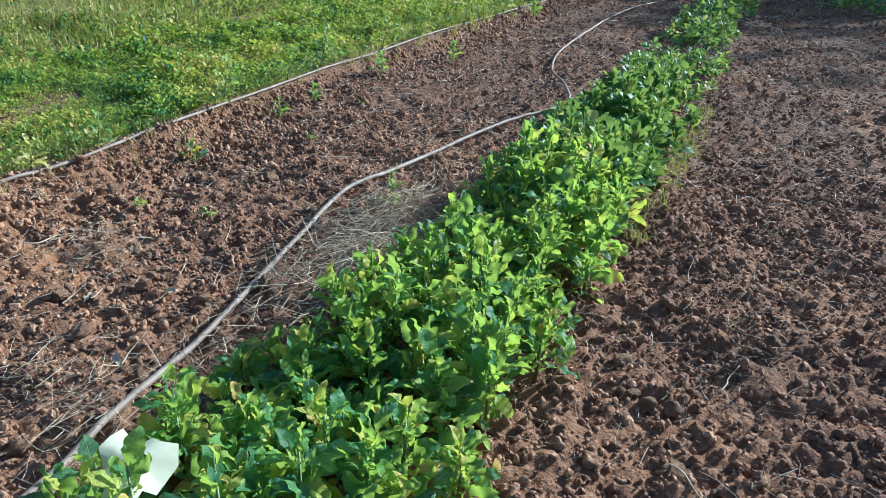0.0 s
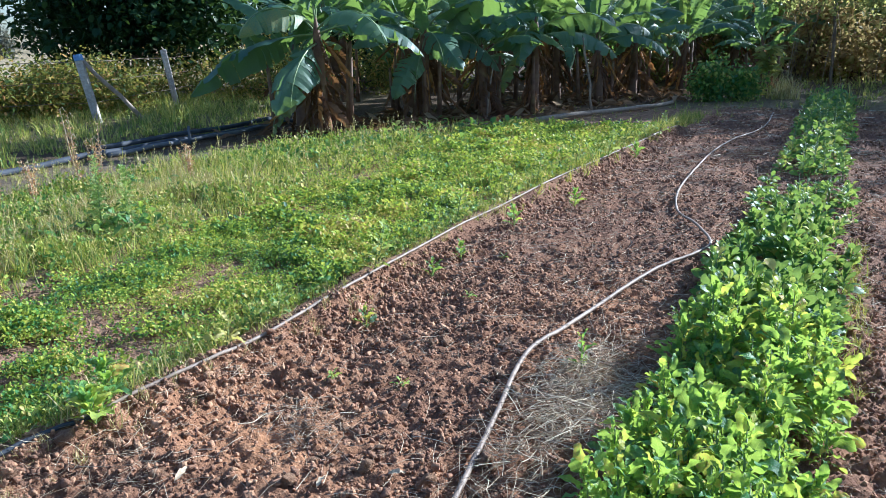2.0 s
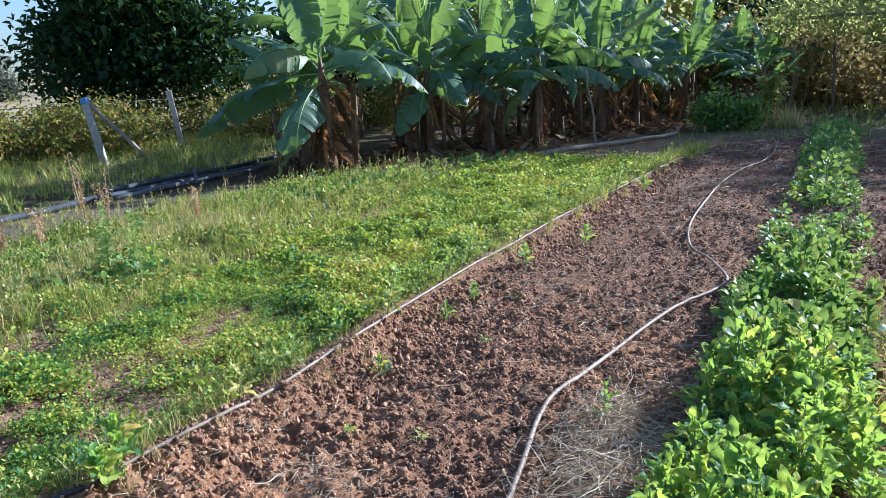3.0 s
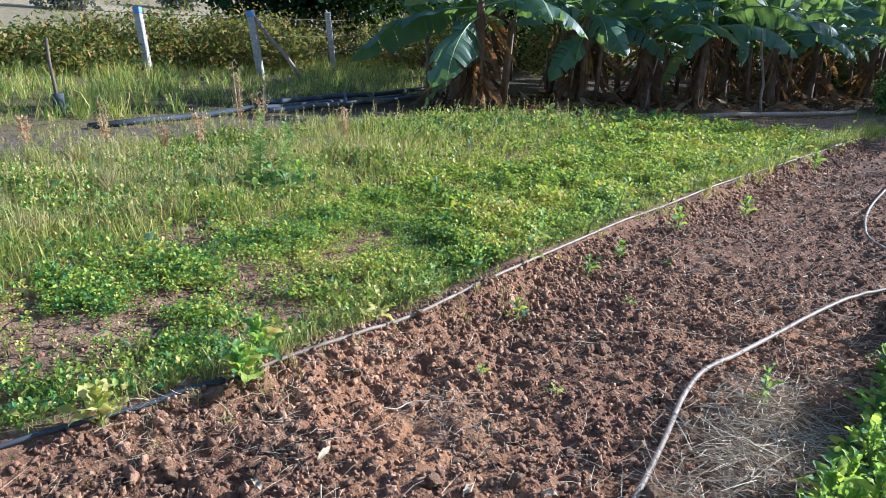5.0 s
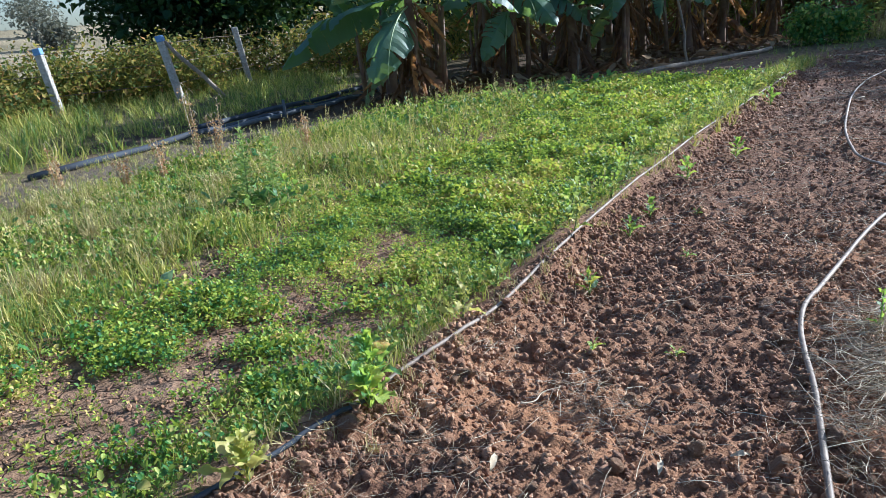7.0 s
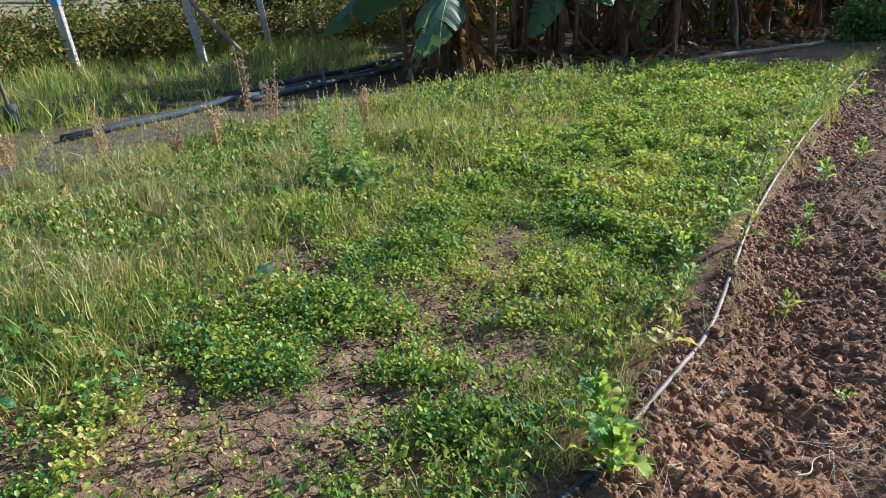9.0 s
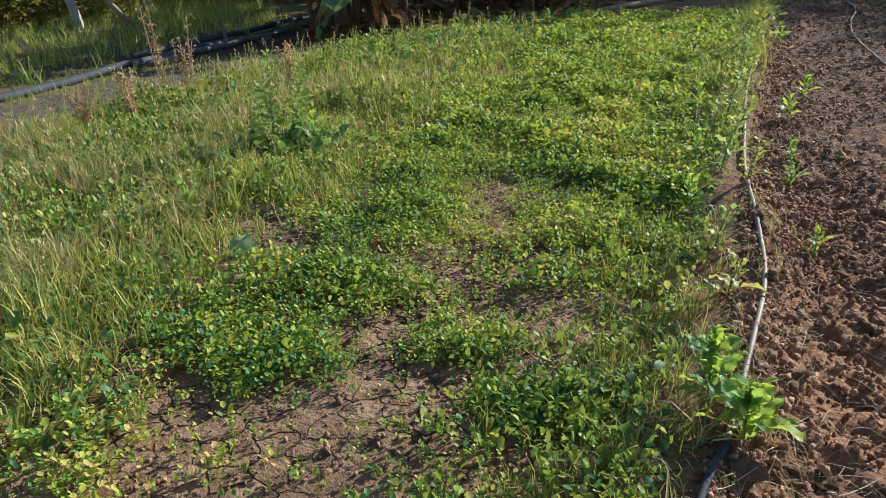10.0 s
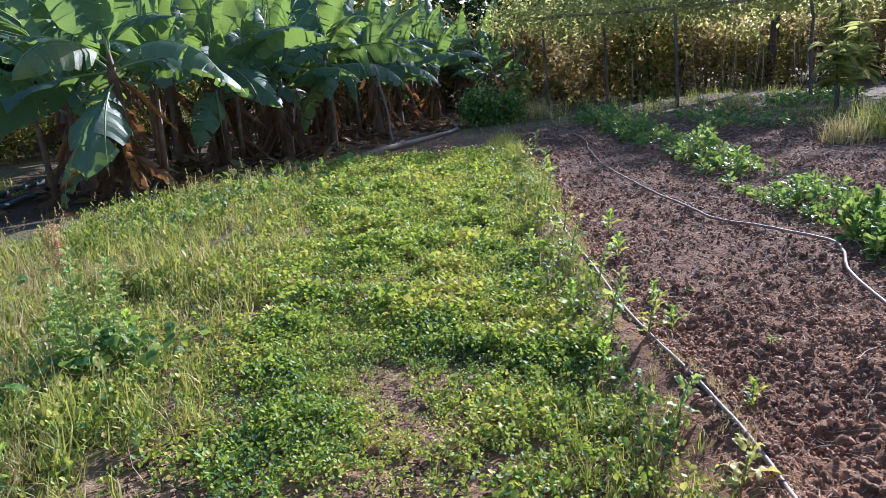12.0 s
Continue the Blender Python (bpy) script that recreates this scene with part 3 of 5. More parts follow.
def mustard_row():
    meshes = []
    for k, (v, f) in enumerate(MUSTARD):
        ob = soup("leaf", v, f, M["mustard"], smooth=True)
        meshes.append(ob.data)
        bpy.data.objects.remove(ob)
    stem_v, stem_f = tube([(0, 0, -0.03), (0.004, 0, 0.5), (0.0, 0.005, 1.0)], [0.007, 0.005, 0.002], 5)
    ob = soup("stem", stem_v, stem_f, M["stalk"], smooth=True)
    stem = ob.data
    bpy.data.objects.remove(ob)
    r = np.random.RandomState(3)
    far_at, far_rot, far_size, stems = [], [], [], []
    y, near = 0.85, 0
    while y < 18.6:
        half, tall, gap = row_edge(y)
        if y < 1.7:
            tall, half = tall * 0.85, half + 0.05
        for x in np.arange(-half, half + 0.01, 0.12 if y < 6 else 0.14):
            if r.rand() > gap:
                continue
            px, py = (-0.81 if y < 1.7 else -0.76) - 0.02 * y + x + r.uniform(-0.05, 0.05), y + r.uniform(-0.06, 0.06)
            h = tall * (1.1 - 0.35 * (x / half) ** 2) * r.uniform(0.65, 1.3) * (0.55 + 0.85 * float(vnoise(px, py, 0.28, 4)))
            z = gz(px, py)
            at, yaw, pitch, roll, size = mustard_leaves(34 if y < 6 else 17, h * (1.05 if y < 6 else 0.85), r)
            rot = turns(yaw - math.pi / 2, pitch * (1.0 if y < 6 else 0.65), roll)
            if y < 3.6 and near < 165:
                near += 1
                plant = thing("mustard_plant", px, py, z, "leafy green mustard plant with broad rounded leaves in a row", "vegetable plant", "mustard row")
                st = new("stem", stem)
                st.parent, st.scale = plant, (1, 1, h)
                for p, m3, s in zip(at, rot, size):
                    lf = new("leaf", meshes[r.randint(len(meshes))])
                    lf.parent = plant
                    lf.matrix_basis = Matrix.Translation(p) @ Matrix(m3.tolist()).to_4x4() @ Matrix.Scale(s, 4)
            else:
                far_at.append(at + (px, py, z))
                far_rot.append(rot)
                far_size.append(size * (1.0 if y < 8 else 1.1))
                stems.append((stem_v * (1, 1, h) + (px, py, z), stem_f))
        y += 0.125 if y < 6 else 0.15
    v, f = spread(FAR_MUSTARD, np.concatenate(far_at), np.concatenate(far_rot), np.concatenate(far_size))
    row = thing("mustard_row", 0, 0, 0, "dense row of green mustard plants running on across the garden", "vegetable plants", kind="stuff")
    part("foliage", (v, f), M["mustard_far"], row)
    part("stems", join(stems), M["stalk"], row)


mustard_row()


# ---- hoses ----
def hose(name, points, radius, lift, mat, label, n=160):
    p = curve(points, n)
    if p.shape[1] == 2:
        p = np.column_stack([p, ground_z(p[:, 0], p[:, 1])])
        z = np.convolve(np.pad(p[:, 2], 6, "edge"), np.ones(13) / 13, "valid")
        p[:, 2] = z + lift
    ob = soup(name, *tube(p, [radius] * n, 8), mat, smooth=True)
    return tagged(ob, label, "hose")


hose("drip_hose", [(-1.25, -1.2), (-1.36, 0.2), (-1.44, 0.88), (-1.53, 1.35), (-1.71, 2.29), (-1.85, 2.95), (-1.82, 3.5), (-1.65, 4.72), (-1.46, 5.25), (-1.42, 5.55),
                   (-1.62, 6.1), (-1.92, 6.7), (-2.08, 7.5), (-2.18, 8.7), (-2.26, 10.6), (-2.15, 12.5), (-2.0, 14.1), (-2.12, 16.4)], 0.0118, 0.036, M["hose"], "dusty tan irrigation hose winding over tilled soil", 300)
hose("edge_line", EDGE[3:], 0.0092, 0.017, M["hose"], "thin pale hose stretched along the bed's grassy edge", 200)
hose("dark_hose", EDGE[:3] + [(-3.16, 1.3), (-3.11, 1.52)], 0.0095, 0.016, M["pipe"], "short dark hose end at the bed's edge", 80)


# ---- straw on the beds ----
def bits(n, x0, x1, y0, y1, lo, hi, width, lift, flat=0.11, clump=None):
    """Fallen stalks: thin bent strips."""
    shape = [blade(1.0, width, 3, lambda t: 1.0 - 0.6 * abs(t - 0.4), b, 0.5, 0.0, tw) for b, tw in ((0.9, 0.4), (-0.8, 0.2), (1.4, -0.5), (0.3, 0.1), (-1.2, 0.6))]
    if clump:
        x, y = rs.normal(clump[0], clump[2], n), rs.normal(clump[1], clump[3], n)
    else:
        x, y = rs.uniform(x0, x1, n), rs.uniform(y0, y1, n)
    s = rs.uniform(lo, hi, n)
    rot = turns(rs.uniform(0, 6.28, n), rs.normal(0.02, flat, n), rs.uniform(-1.6, 1.6, n))
    return spread(shape, np.stack([x, y, ground_z(x, y) + lift + 0.012 * rs.rand(n)], -1), rot, np.stack([np.full(n, 1.0) * s ** 0.3, s, s], -1))


v, f = join([bits(9000, -3.1, 1.3, 0.3, 5.5, 0.015, 0.08, 0.0015, 0.022), bits(900, -3.1, 1.3, 0.3, 5.0, 0.08, 0.2, 0.0018, 0.028), bits(8000, -3.1, 2.0, 4.0, 11.0, 0.04, 0.18, 0.0028, 0.03),
             bits(1400, -3.1, 2.5, 10.0, 17.5, 0.08, 0.25, 0.006, 0.034)] + [bits(n, 0, 0, 0, 0, 0.03, 0.13, 0.0016, 0.022, 0.15, (x, y, sx, sy)) for n, x, y, sx, sy in (
                 (260, -2.4, 1.95, 0.13, 0.08), (180, -2.1, 1.2, 0.2, 0.12), (160, -2.75, 1.35, 0.12, 0.12), (150, -1.9, 3.6, 0.2, 0.25), (140, -2.5, 3.0, 0.2, 0.2), (200, -1.75, 4.6, 0.15, 0.5), (240, -1.7, 1.0, 0.15, 0.3), (300, -3.05, 1.0, 0.1, 0.3), (200, -2.97, 2.2, 0.07, 0.4), (160, 0.0, 2.4, 0.2, 0.3), (150, 0.3, 3.4, 0.3, 0.3))])
tagged(soup("straw_bits", v, f, M["straw"]), "bleached straw and root bits strewn over tilled soil", "straw", kind="stuff")
v, f = join([bits(1900, 0, 0, 0, 0, 0.06, 0.22, 0.0022, 0.036, 0.13, (-1.48, 2.7, 0.13, 0.42)), bits(500, 0, 0, 0, 0, 0.05, 0.15, 0.0018, 0.02, 0.15, (-1.5, 1.5, 0.14, 0.35))])
tagged(soup("straw_heap", v, f, M["straw"]), "thin heap of dry straw lying beside the mustard row", "straw", kind="stuff")


# ---- the green plot: small round-leaved crop ----
def round_leaf(r, fold):
    v = [(0, 0, 0), (-0.75 * r, 0.7 * r, fold * r), (-0.6 * r, 1.6 * r, fold * r), (0, 2.0 * r, 0), (0.6 * r, 1.6 * r, fold * r), (0.75 * r, 0.7 * r, fold * r)]
    return np.array(v), np.array([(0, 3, 2), (0, 2, 1), (0, 4, 3), (0, 5, 4)])


def sprig(seed, leaves, tall, size):
    r = np.random.RandomState(seed)
    out = []
    for k in range(leaves):
        v, f = round_leaf(size * r.uniform(0.7, 1.25), r.uniform(0.1, 0.5))
        rot = turns(np.array([k * 2.4 + r.rand()]), np.array([r.uniform(-0.1, 1.25)]), np.array([r.uniform(-0.5, 0.5)]))[0]
        a = r.uniform(0, 6.28)
        at = np.array([0.6 * tall * r.rand() * math.cos(a), 0.6 * tall * r.rand() * math.sin(a), tall * r.uniform(0.3, 1.0)])
        out.append((v @ rot.T + at, f))
    return join(out)


SPRIGS = [sprig(s, 9, 0.06, 0.0085) for s in range(7)]


# bare cracked spots in the plot: place and reach
BARE = [(-4.65, 1.1, 0.3, 0.22), (-3.9, 1.2, 0.25, 0.2), (-4.2, 2.45, 0.35, 0.2), (-3.98, 6.7, 0.15, 0.6), (-5.25, 2.55, 0.2, 0.15), (-4.3, 0.7, 0.5, 0.2), (-5.5, 4.6, 0.25, 0.4), (-3.75, 4.0, 0.15, 0.5)]


def crop_cover(x, y):
    """How thickly the crop stands: patchy, thin near the path's end, fading at the plot's sides."""
    c = step(x, -5.1 - 0.13 * y, -4.5 - 0.13 * y) * step(-x, 3.35 + 0.2 * step(y, 3.5, 5.5), 3.65 + 0.25 * step(y, 3.5, 5.5)) * step(-y, -12.9, -12.5)
    p = 0.35 * vnoise(x, y, 0.8, 2) + 0.4 * vnoise(x, y, 0.3, 3) + 0.25 * vnoise(x, y, 0.12, 5)
    thin = step(y, 1.0, 5.0)
    for bx, by, rx, ry in BARE:
        p = p - 0.3 * np.exp(-((x - bx) / rx) ** 2 - ((y - by) / ry) ** 2)
    return c * (0.09 + 0.17 * thin + 0.85 * step(p, 0.36 - 0.12 * thin, 0.53 - 0.12 * thin))


def crop():
    parts = []
    for n, y0, y1, size in ((24000, 0.2, 4.5, 1.15), (13500, 4.2, 9.0, 1.65), (6500, 8.7, 13.2, 2.3)):
        x, y = rs.uniform(-6.9, -3.3, n), rs.uniform(y0, y1, n)
        keep = rs.rand(n) < crop_cover(x, y) + 0.03
        x, y = x[keep], y[keep]
        m = len(x)
        s = size * rs.uniform(0.65, 1.35, m) * (0.45 + 0.95 * vnoise(x, y, 0.3, 3))
        parts.append(spread(SPRIGS, np.stack([x, y, ground_z(x, y)], -1), turns(rs.uniform(0, 6.28, m), rs.normal(0, 0.15, m), rs.normal(0, 0.15, m)), s))
    v, f = join(parts)
    tagged(soup("green_crop", v, f, M["clover"]), "patchy low green crop with tiny round leaves on cracked soil", "crop", kind="stuff")


crop()


# ---- grass ----
def strip(length, width, bend):
    """A flat grass blade along +y, two corners a row and a point."""
    v, y, z = [], 0.0, 0.0
    for i in range(3):
        w = width * (1 - 0.25 * i)
        v += [(-w, y, z), (w, y, z)]
        a = bend * (0.4 - i / 3)
        y, z = y + math.cos(a) * length / 3, z + math.sin(a) * length / 3
    v.append((0, y, z))
    return np.array(v), np.array([(0, 1, 3), (0, 3, 2), (2, 3, 5), (2, 5, 4), (4, 5, 6)])


def tuft(seed, blades, tall, width, lean):
    r = np.random.RandomState(seed)
    out = []
    for k in range(blades):
        v, f = strip(tall * r.uniform(0.5, 1.2), width * r.uniform(0.7, 1.3), r.uniform(0.5, 3.0))
        rot = turns(np.array([r.uniform(0, 6.28)]), np.array([math.pi / 2 - r.uniform(-0.1, lean)]), np.array([r.uniform(-0.6, 0.6)]))[0]
        out.append((v @ rot.T + np.array([r.uniform(-0.03, 0.03), r.uniform(-0.03, 0.03), 0.0]), f))
    return join(out)


TUFTS = [tuft(s, 9, 0.2, 0.0034, 1.45) for s in range(8)]


def grass(name, label, mat, fields):
    parts = []
    for n, x0, x1, y0, y1, size, cover in fields:
        x, y = rs.uniform(x0, x1, n), rs.uniform(y0, y1, n)
        keep = rs.rand(n) < cover(x, y)
        x, y = x[keep], y[keep]
        m = len(x)
        if m:
            s = size * rs.uniform(0.55, 1.4, m) * (0.55 + 0.9 * vnoise(x, y, 0.7, 0))
            parts.append(spread(TUFTS, np.stack([x, y, ground_z(x, y) - 0.005], -1), turns(rs.uniform(0, 6.28, m), rs.normal(0, 0.12, m), rs.normal(0, 0.12, m)), s))
    v, f = join(parts)
    tagged(soup(name, v, f, mat), label, "grass", kind="stuff")


def rough_cover(x, y):
    """Rough grass beside the plot, up to the bare track."""
    bare = 1 - 0.85 * np.exp(-((x + 5.45) / 0.3) ** 2 - ((y - 2.65) / 0.25) ** 2) - 0.8 * np.exp(-((x + 5.9) / 0.3) ** 2 - ((y - 4.7) / 0.4) ** 2) - 0.7 * np.exp(-((x + 6.6) / 0.3) ** 2 - ((y - 6.6) / 0.6) ** 2)
    grove = (4.0 * (np.asarray(x) + 9.6) - 3.1 * (np.asarray(y) - 10.0)) / 5.06
    return bare * (0.12 + 0.88 * step(grove, 0.7, 2.2)) * step(-x, 4.75 + 0.12 * np.asarray(y), 5.4 + 0.12 * np.asarray(y)) * step(x, -9.0, -8.3) * (0.35 + 0.65 * vnoise(x, y, 0.6, 1))


def verge(x, y):
    return np.exp(-((np.asarray(x) + 3.48) / 0.2) ** 2) * (0.2 + 0.8 * vnoise(x, y, 0.5, 5))


def bank(x, y):
    return step(-x, 10.5, 11.0) * step(-(np.asarray(x) + 0.9 * np.asarray(y)), 0.3, 1.5) * (0.4 + 0.6 * vnoise(x, y, 1.5, 2))


grass("rough_grass", "rough green meadow grass growing beside the crop plot", M["grass"], [
    (8000, -9.2, -4.9, 0.3, 5.0, 0.85, rough_cover), (5200, -9.6, -5.2, 4.5, 10.0, 1.05, rough_cover), (1500, -9.8, -5.4, 9.5, 12.4, 1.0, rough_cover),
    (3600, -3.95, -3.15, 0.0, 7.0, 0.45, verge), (1500, -8.0, -3.4, -2.5, 0.4, 0.8, lambda x, y: 0.6 + 0 * x), (2400, -4.0, -3.1, 6.5, 15.5, 0.9, verge), (1100, -6.2, -3.5, -0.2, 8.0, 0.42, lambda x, y: 0.08 + 0.5 * step(vnoise(x, y, 0.5, 1), 0.5, 0.75)),
    (4800, -20, -11.0, 1.0, 18.0, 1.6, bank), (350, -9.5, -2.6, 12.8, 19.0, 0.7, lambda x, y: 0.5 + 0 * x), (1100, -12, -8.2, 2.0, 9.5, 0.6, lambda x, y: step(vnoise(x, y, 1.3, 5), 0.4, 0.65)), (900, -3.5, 6.5, 17.3, 30.0, 1.7, lambda x, y: 0.55 + 0 * x),
    (260, 0.2, 4.5, 9.8, 17.0, 1.4, lambda x, y: step(vnoise(x, y, 1.2, 3), 0.55, 0.7)), (150, -0.5, -0.36, 3.2, 6.0, 0.55, lambda x, y: 0.7 + 0 * x)])
grass("dry_grass", "straw-coloured dry grass mixed into the rough meadow", M["dry_grass"], [
    (6000, -9.2, -5.8, 1.2, 6.5, 0.75, lambda x, y: rough_cover(x, y) * step(vnoise(x, y, 0.8, 4) + 0.3 * step(-x, 6.0, 7.2), 0.42, 0.65)), (4200, -8.8, -5.9, 1.2, 6.0, 1.0, lambda x, y: 0.8 * rough_cover(x, y) * step(vnoise(x, y, 0.5, 2), 0.3, 0.6)), (900, -9.6, -6.4, 5.5, 11.0, 1.0, lambda x, y: 0.6 * rough_cover(x, y)),
    (2000, -10.3, -8.2, 0.0, 14.0, 0.45, lambda x, y: step(vnoise(x, y, 0.8, 1), 0.45, 0.7)), (260, -3.6, -3.2, 1.0, 12.0, 0.6, lambda x, y: 0.5 + 0 * x), (260, -3.15, -2.95, 0.4, 4.0, 0.35, lambda x, y: 0.5 + 0 * x),
    (900, -40, -21, 5.0, 40.0, 2.6, lambda x, y: 0.7 + 0 * x)])


# ---- low broad weeds through verge and meadow ----
def low_weeds():
    parts = []
    for n, x0, x1, y0, y1, size, cover in ((1500, -3.85, -3.32, 0.6, 7.0, 0.36, lambda x, y: step(vnoise(x, y, 0.5, 2), 0.35, 0.6)), (800, -3.95, -3.36, 6.5, 13.0, 0.6, lambda x, y: step(vnoise(x, y, 0.7, 2), 0.3, 0.6)),
                                           (4200, -8.2, -5.0, 0.5, 5.5, 0.5, lambda x, y: rough_cover(x, y) * step(vnoise(x, y, 0.7, 6), 0.5, 0.7)), (2600, -8.4, -5.6, 5.0, 11.0, 0.75, lambda x, y: rough_cover(x, y) * step(vnoise(x, y, 0.9, 6), 0.5, 0.7)),
                                           (350, -8.0, -5.5, 9.0, 12.5, 1.0, lambda x, y: 0.5 + 0 * x), (420, -5.9, -4.9, 0.5, 1.7, 0.36, lambda x, y: 0.6 + 0 * x), (500, -6.5, -5.7, 3.3, 4.3, 0.8, lambda x, y: np.exp(-((x + 6.15) / 0.3) ** 2 - ((y - 3.8) / 0.35) ** 2))):
        x, y = rs.uniform(x0, x1, n), rs.uniform(y0, y1, n)
        keep = rs.rand(n) < cover(x, y)
        x, y = x[keep], y[keep]
        m = len(x)
        lift = size * 0.16 * rs.rand(m)
        parts.append(spread(FAR_MUSTARD, np.stack([x, y, ground_z(x, y) + lift], -1), turns(rs.uniform(0, 6.28, m), rs.uniform(0.1, 1.0, m), rs.normal(0, 0.5, m)), size * rs.uniform(0.5, 1.3, m)))
    v, f = join(parts)
    tagged(soup("low_weeds", v, f, M["mustard_far"]), "mixed low broad-leaved green weeds among the grass", "weeds", kind="stuff")


low_weeds()


def meadow_weeds():
    """Bushy small-leaved weeds that fill the meadow between the grass."""
    parts = []
    for n, x0, x1, y0, y1, size in ((9000, -8.6, -4.8, 0.4, 5.0, 1.9), (4200, -9.0, -5.4, 4.8, 10.5, 2.6), (2600, -3.95, -3.28, 0.6, 12.0, 1.5)):
        x, y = rs.uniform(x0, x1, n), rs.uniform(y0, y1, n)
        cover = np.where(x > -4, 0.6, rough_cover(x, y)) * step(vnoise(x, y, 0.45, 7), 0.3, 0.65)
        keep = rs.rand(n) < cover
        x, y = x[keep], y[keep]
        m = len(x)
        s = size * rs.uniform(0.5, 1.5, m)
        parts.append(spread(SPRIGS, np.stack([x, y, ground_z(x, y)], -1), turns(rs.uniform(0, 6.28, m), rs.normal(0, 0.2, m), rs.normal(0, 0.2, m)), np.stack([s * 0.7, s * 0.7, s], -1)))
    v, f = join(parts)
    tagged(soup("meadow_weeds", v, f, M["weed_leaf"]), "bushy yellow-green small-leaved weeds filling the rough meadow", "weeds", kind="stuff")


meadow_weeds()


# ---- single weeds ----
def herb(name, x, y, tall, leaves, size, label, mats=("mustard", "stalk"), group="", lean=0.0, up=35):
    """An upright stem with broad leaves round it."""
    r = np.random.RandomState(int(abs(x * 131 + y * 57) * 10) % 9999)
    ob = thing(name, x, y, gz(x, y), label, "weed", group)
    part("stem", tube([(0, 0, -0.03), (lean * tall * 0.4, 0.01, tall * 0.5), (lean * tall, 0, tall)], [0.005 + 0.004 * tall, 0.004 + 0.002 * tall, 0.0015], 6), M[mats[1]], ob)
    leaves = int(leaves * 1.5)
    for k in range(leaves):
        t = (k + 0.4) / leaves
        v, f = MUSTARD[k % len(MUSTARD)]
        rot = turns(np.array([k * 2.4]), np.radians(np.array([up + 40 * t + r.uniform(-15, 15)])), np.array([r.uniform(-0.4, 0.4)]))[0]
        lf = soup("leaf", v * size * r.uniform(0.5, 1.0) * (1.1 - 0.5 * t), f, M[mats[0]], ob, True)
        lf.matrix_basis = Matrix.Translation((lean * tall * t, 0, tall * t * 0.9)) @ Matrix(rot.tolist()).to_4x4()
    return ob


def seed_stalk(x, y, tall, label, hook=False):
    """A dry weed stalk with small russet seed clusters up its length."""
    r = np.random.RandomState(int(abs(x * 77 + y * 31) * 10) % 9999)
    ob = thing("dry_weed", x, y, gz(x, y), label, "weed", "dry weeds")
    stems, heads = [], []
    for k in range(5):
        a, l = r.uniform(0, 6.28), r.uniform(0.02, 0.12)
        h = tall * r.uniform(0.55, 1.0)
        tip = [(0, 0, -0.03), (l * math.cos(a) * 0.6, l * math.sin(a) * 0.6, h * 0.5), (l * math.cos(a), l * math.sin(a), h)]
        if hook:
            tip += [(l * math.cos(a) + 0.05, l * math.sin(a), h + 0.03), (l * math.cos(a) + 0.1, l * math.sin(a), h - 0.02)]
        stems.append(tube(tip, [0.006, 0.004, 0.003, 0.003, 0.002][:len(tip)], 5))
        n = 60
        t = r.uniform(0.3, 1.0, n)
        p = np.stack([l * math.cos(a) * t + r.normal(0, 0.018, n), l * math.sin(a) * t + r.normal(0, 0.018, n), h * t], -1)
        heads.append(spread([round_leaf(0.009, 0.3)], p, turns(r.uniform(0, 6.28, n), r.uniform(-0.5, 1.2, n), r.uniform(-1, 1, n)), r.uniform(0.7, 1.7, n)))
    part("stalk", join(stems), M["straw"], ob)
    part("seed_head", join(heads), M["seed"], ob, "russet dry seed clusters")["kind"] = "stuff"
    return ob


for x, y, tall, leaves, size, label in (
        (-3.17, 0.92, 0.14, 17, 1.0, "pale yellow-green mustard seedling at the bed's edge"), (-3.1, 1.46, 0.13, 24, 1.0, "bushy green mustard plant growing at the bed's edge"),
        (-3.2, 1.6, 0.2, 22, 0.95, "bushy green mustard plant growing at the bed's edge"), (-2.88, 3.05, 0.12, 7, 0.7, "small bright green seedling on the soil edge"),
        (-2.98, 3.98, 0.13, 8, 0.75, "small bright green seedling on the soil edge"), (-2.98, 4.4, 0.12, 8, 0.8, "small bright green seedling on the soil edge"),
        (-3.0, 5.4, 0.17, 9, 0.9, "small bright green seedling on the soil edge"), (-2.87, 6.55, 0.17, 9, 0.9, "small bright green seedling on the soil edge"),
        (-3.45, 3.4, 0.16, 9, 0.8, "dark green leafy weed beside the edge hose"), (-3.5, 4.2, 0.2, 10, 0.9, "dark green leafy weed beside the edge hose"),
        (-3.62, 5.6, 0.2, 10, 0.9, "dark green leafy weed beside the edge hose"), (-3.1, 9.6, 0.25, 12, 1.1, "dark green leafy weed beside the edge hose"),
        (-6.4, 11.2, 0.3, 14, 1.2, "bright green leafy weed at the plot's far corner"), (-6.9, 10.6, 0.3, 14, 1.2, "bright green leafy weed at the plot's far corner"),
        (-6.1, 4.1, 0.24, 12, 1.0, "leafy green weed in the rough grass"), (-6.6, 3.4, 0.2, 10, 1.0, "leafy green weed in the rough grass"),
        (-5.95, 2.6, 0.2, 10, 0.9, "leafy green weed in the rough grass"), (-1.55, 2.95, 0.2, 5, 0.8, "upright yellow-tipped mustard shoot beside the row")):
    herb("leafy_weed", x, y, tall, leaves, size, label, ("yellow_leaf" if "yellow-green" in label else "mustard", "stalk"), group="weeds")
for x, y, tall in ((-6.2, 3.75, 0.8), (-6.1, 3.95, 0.66), (-6.35, 3.85, 0.5)):
    herb("tall_weed", x, y, tall, 60, 0.85, "tall pale green leafy weed standing in rough grass", ("tall_leaf", "stalk"), group="tall weeds", lean=0.06, up=10)
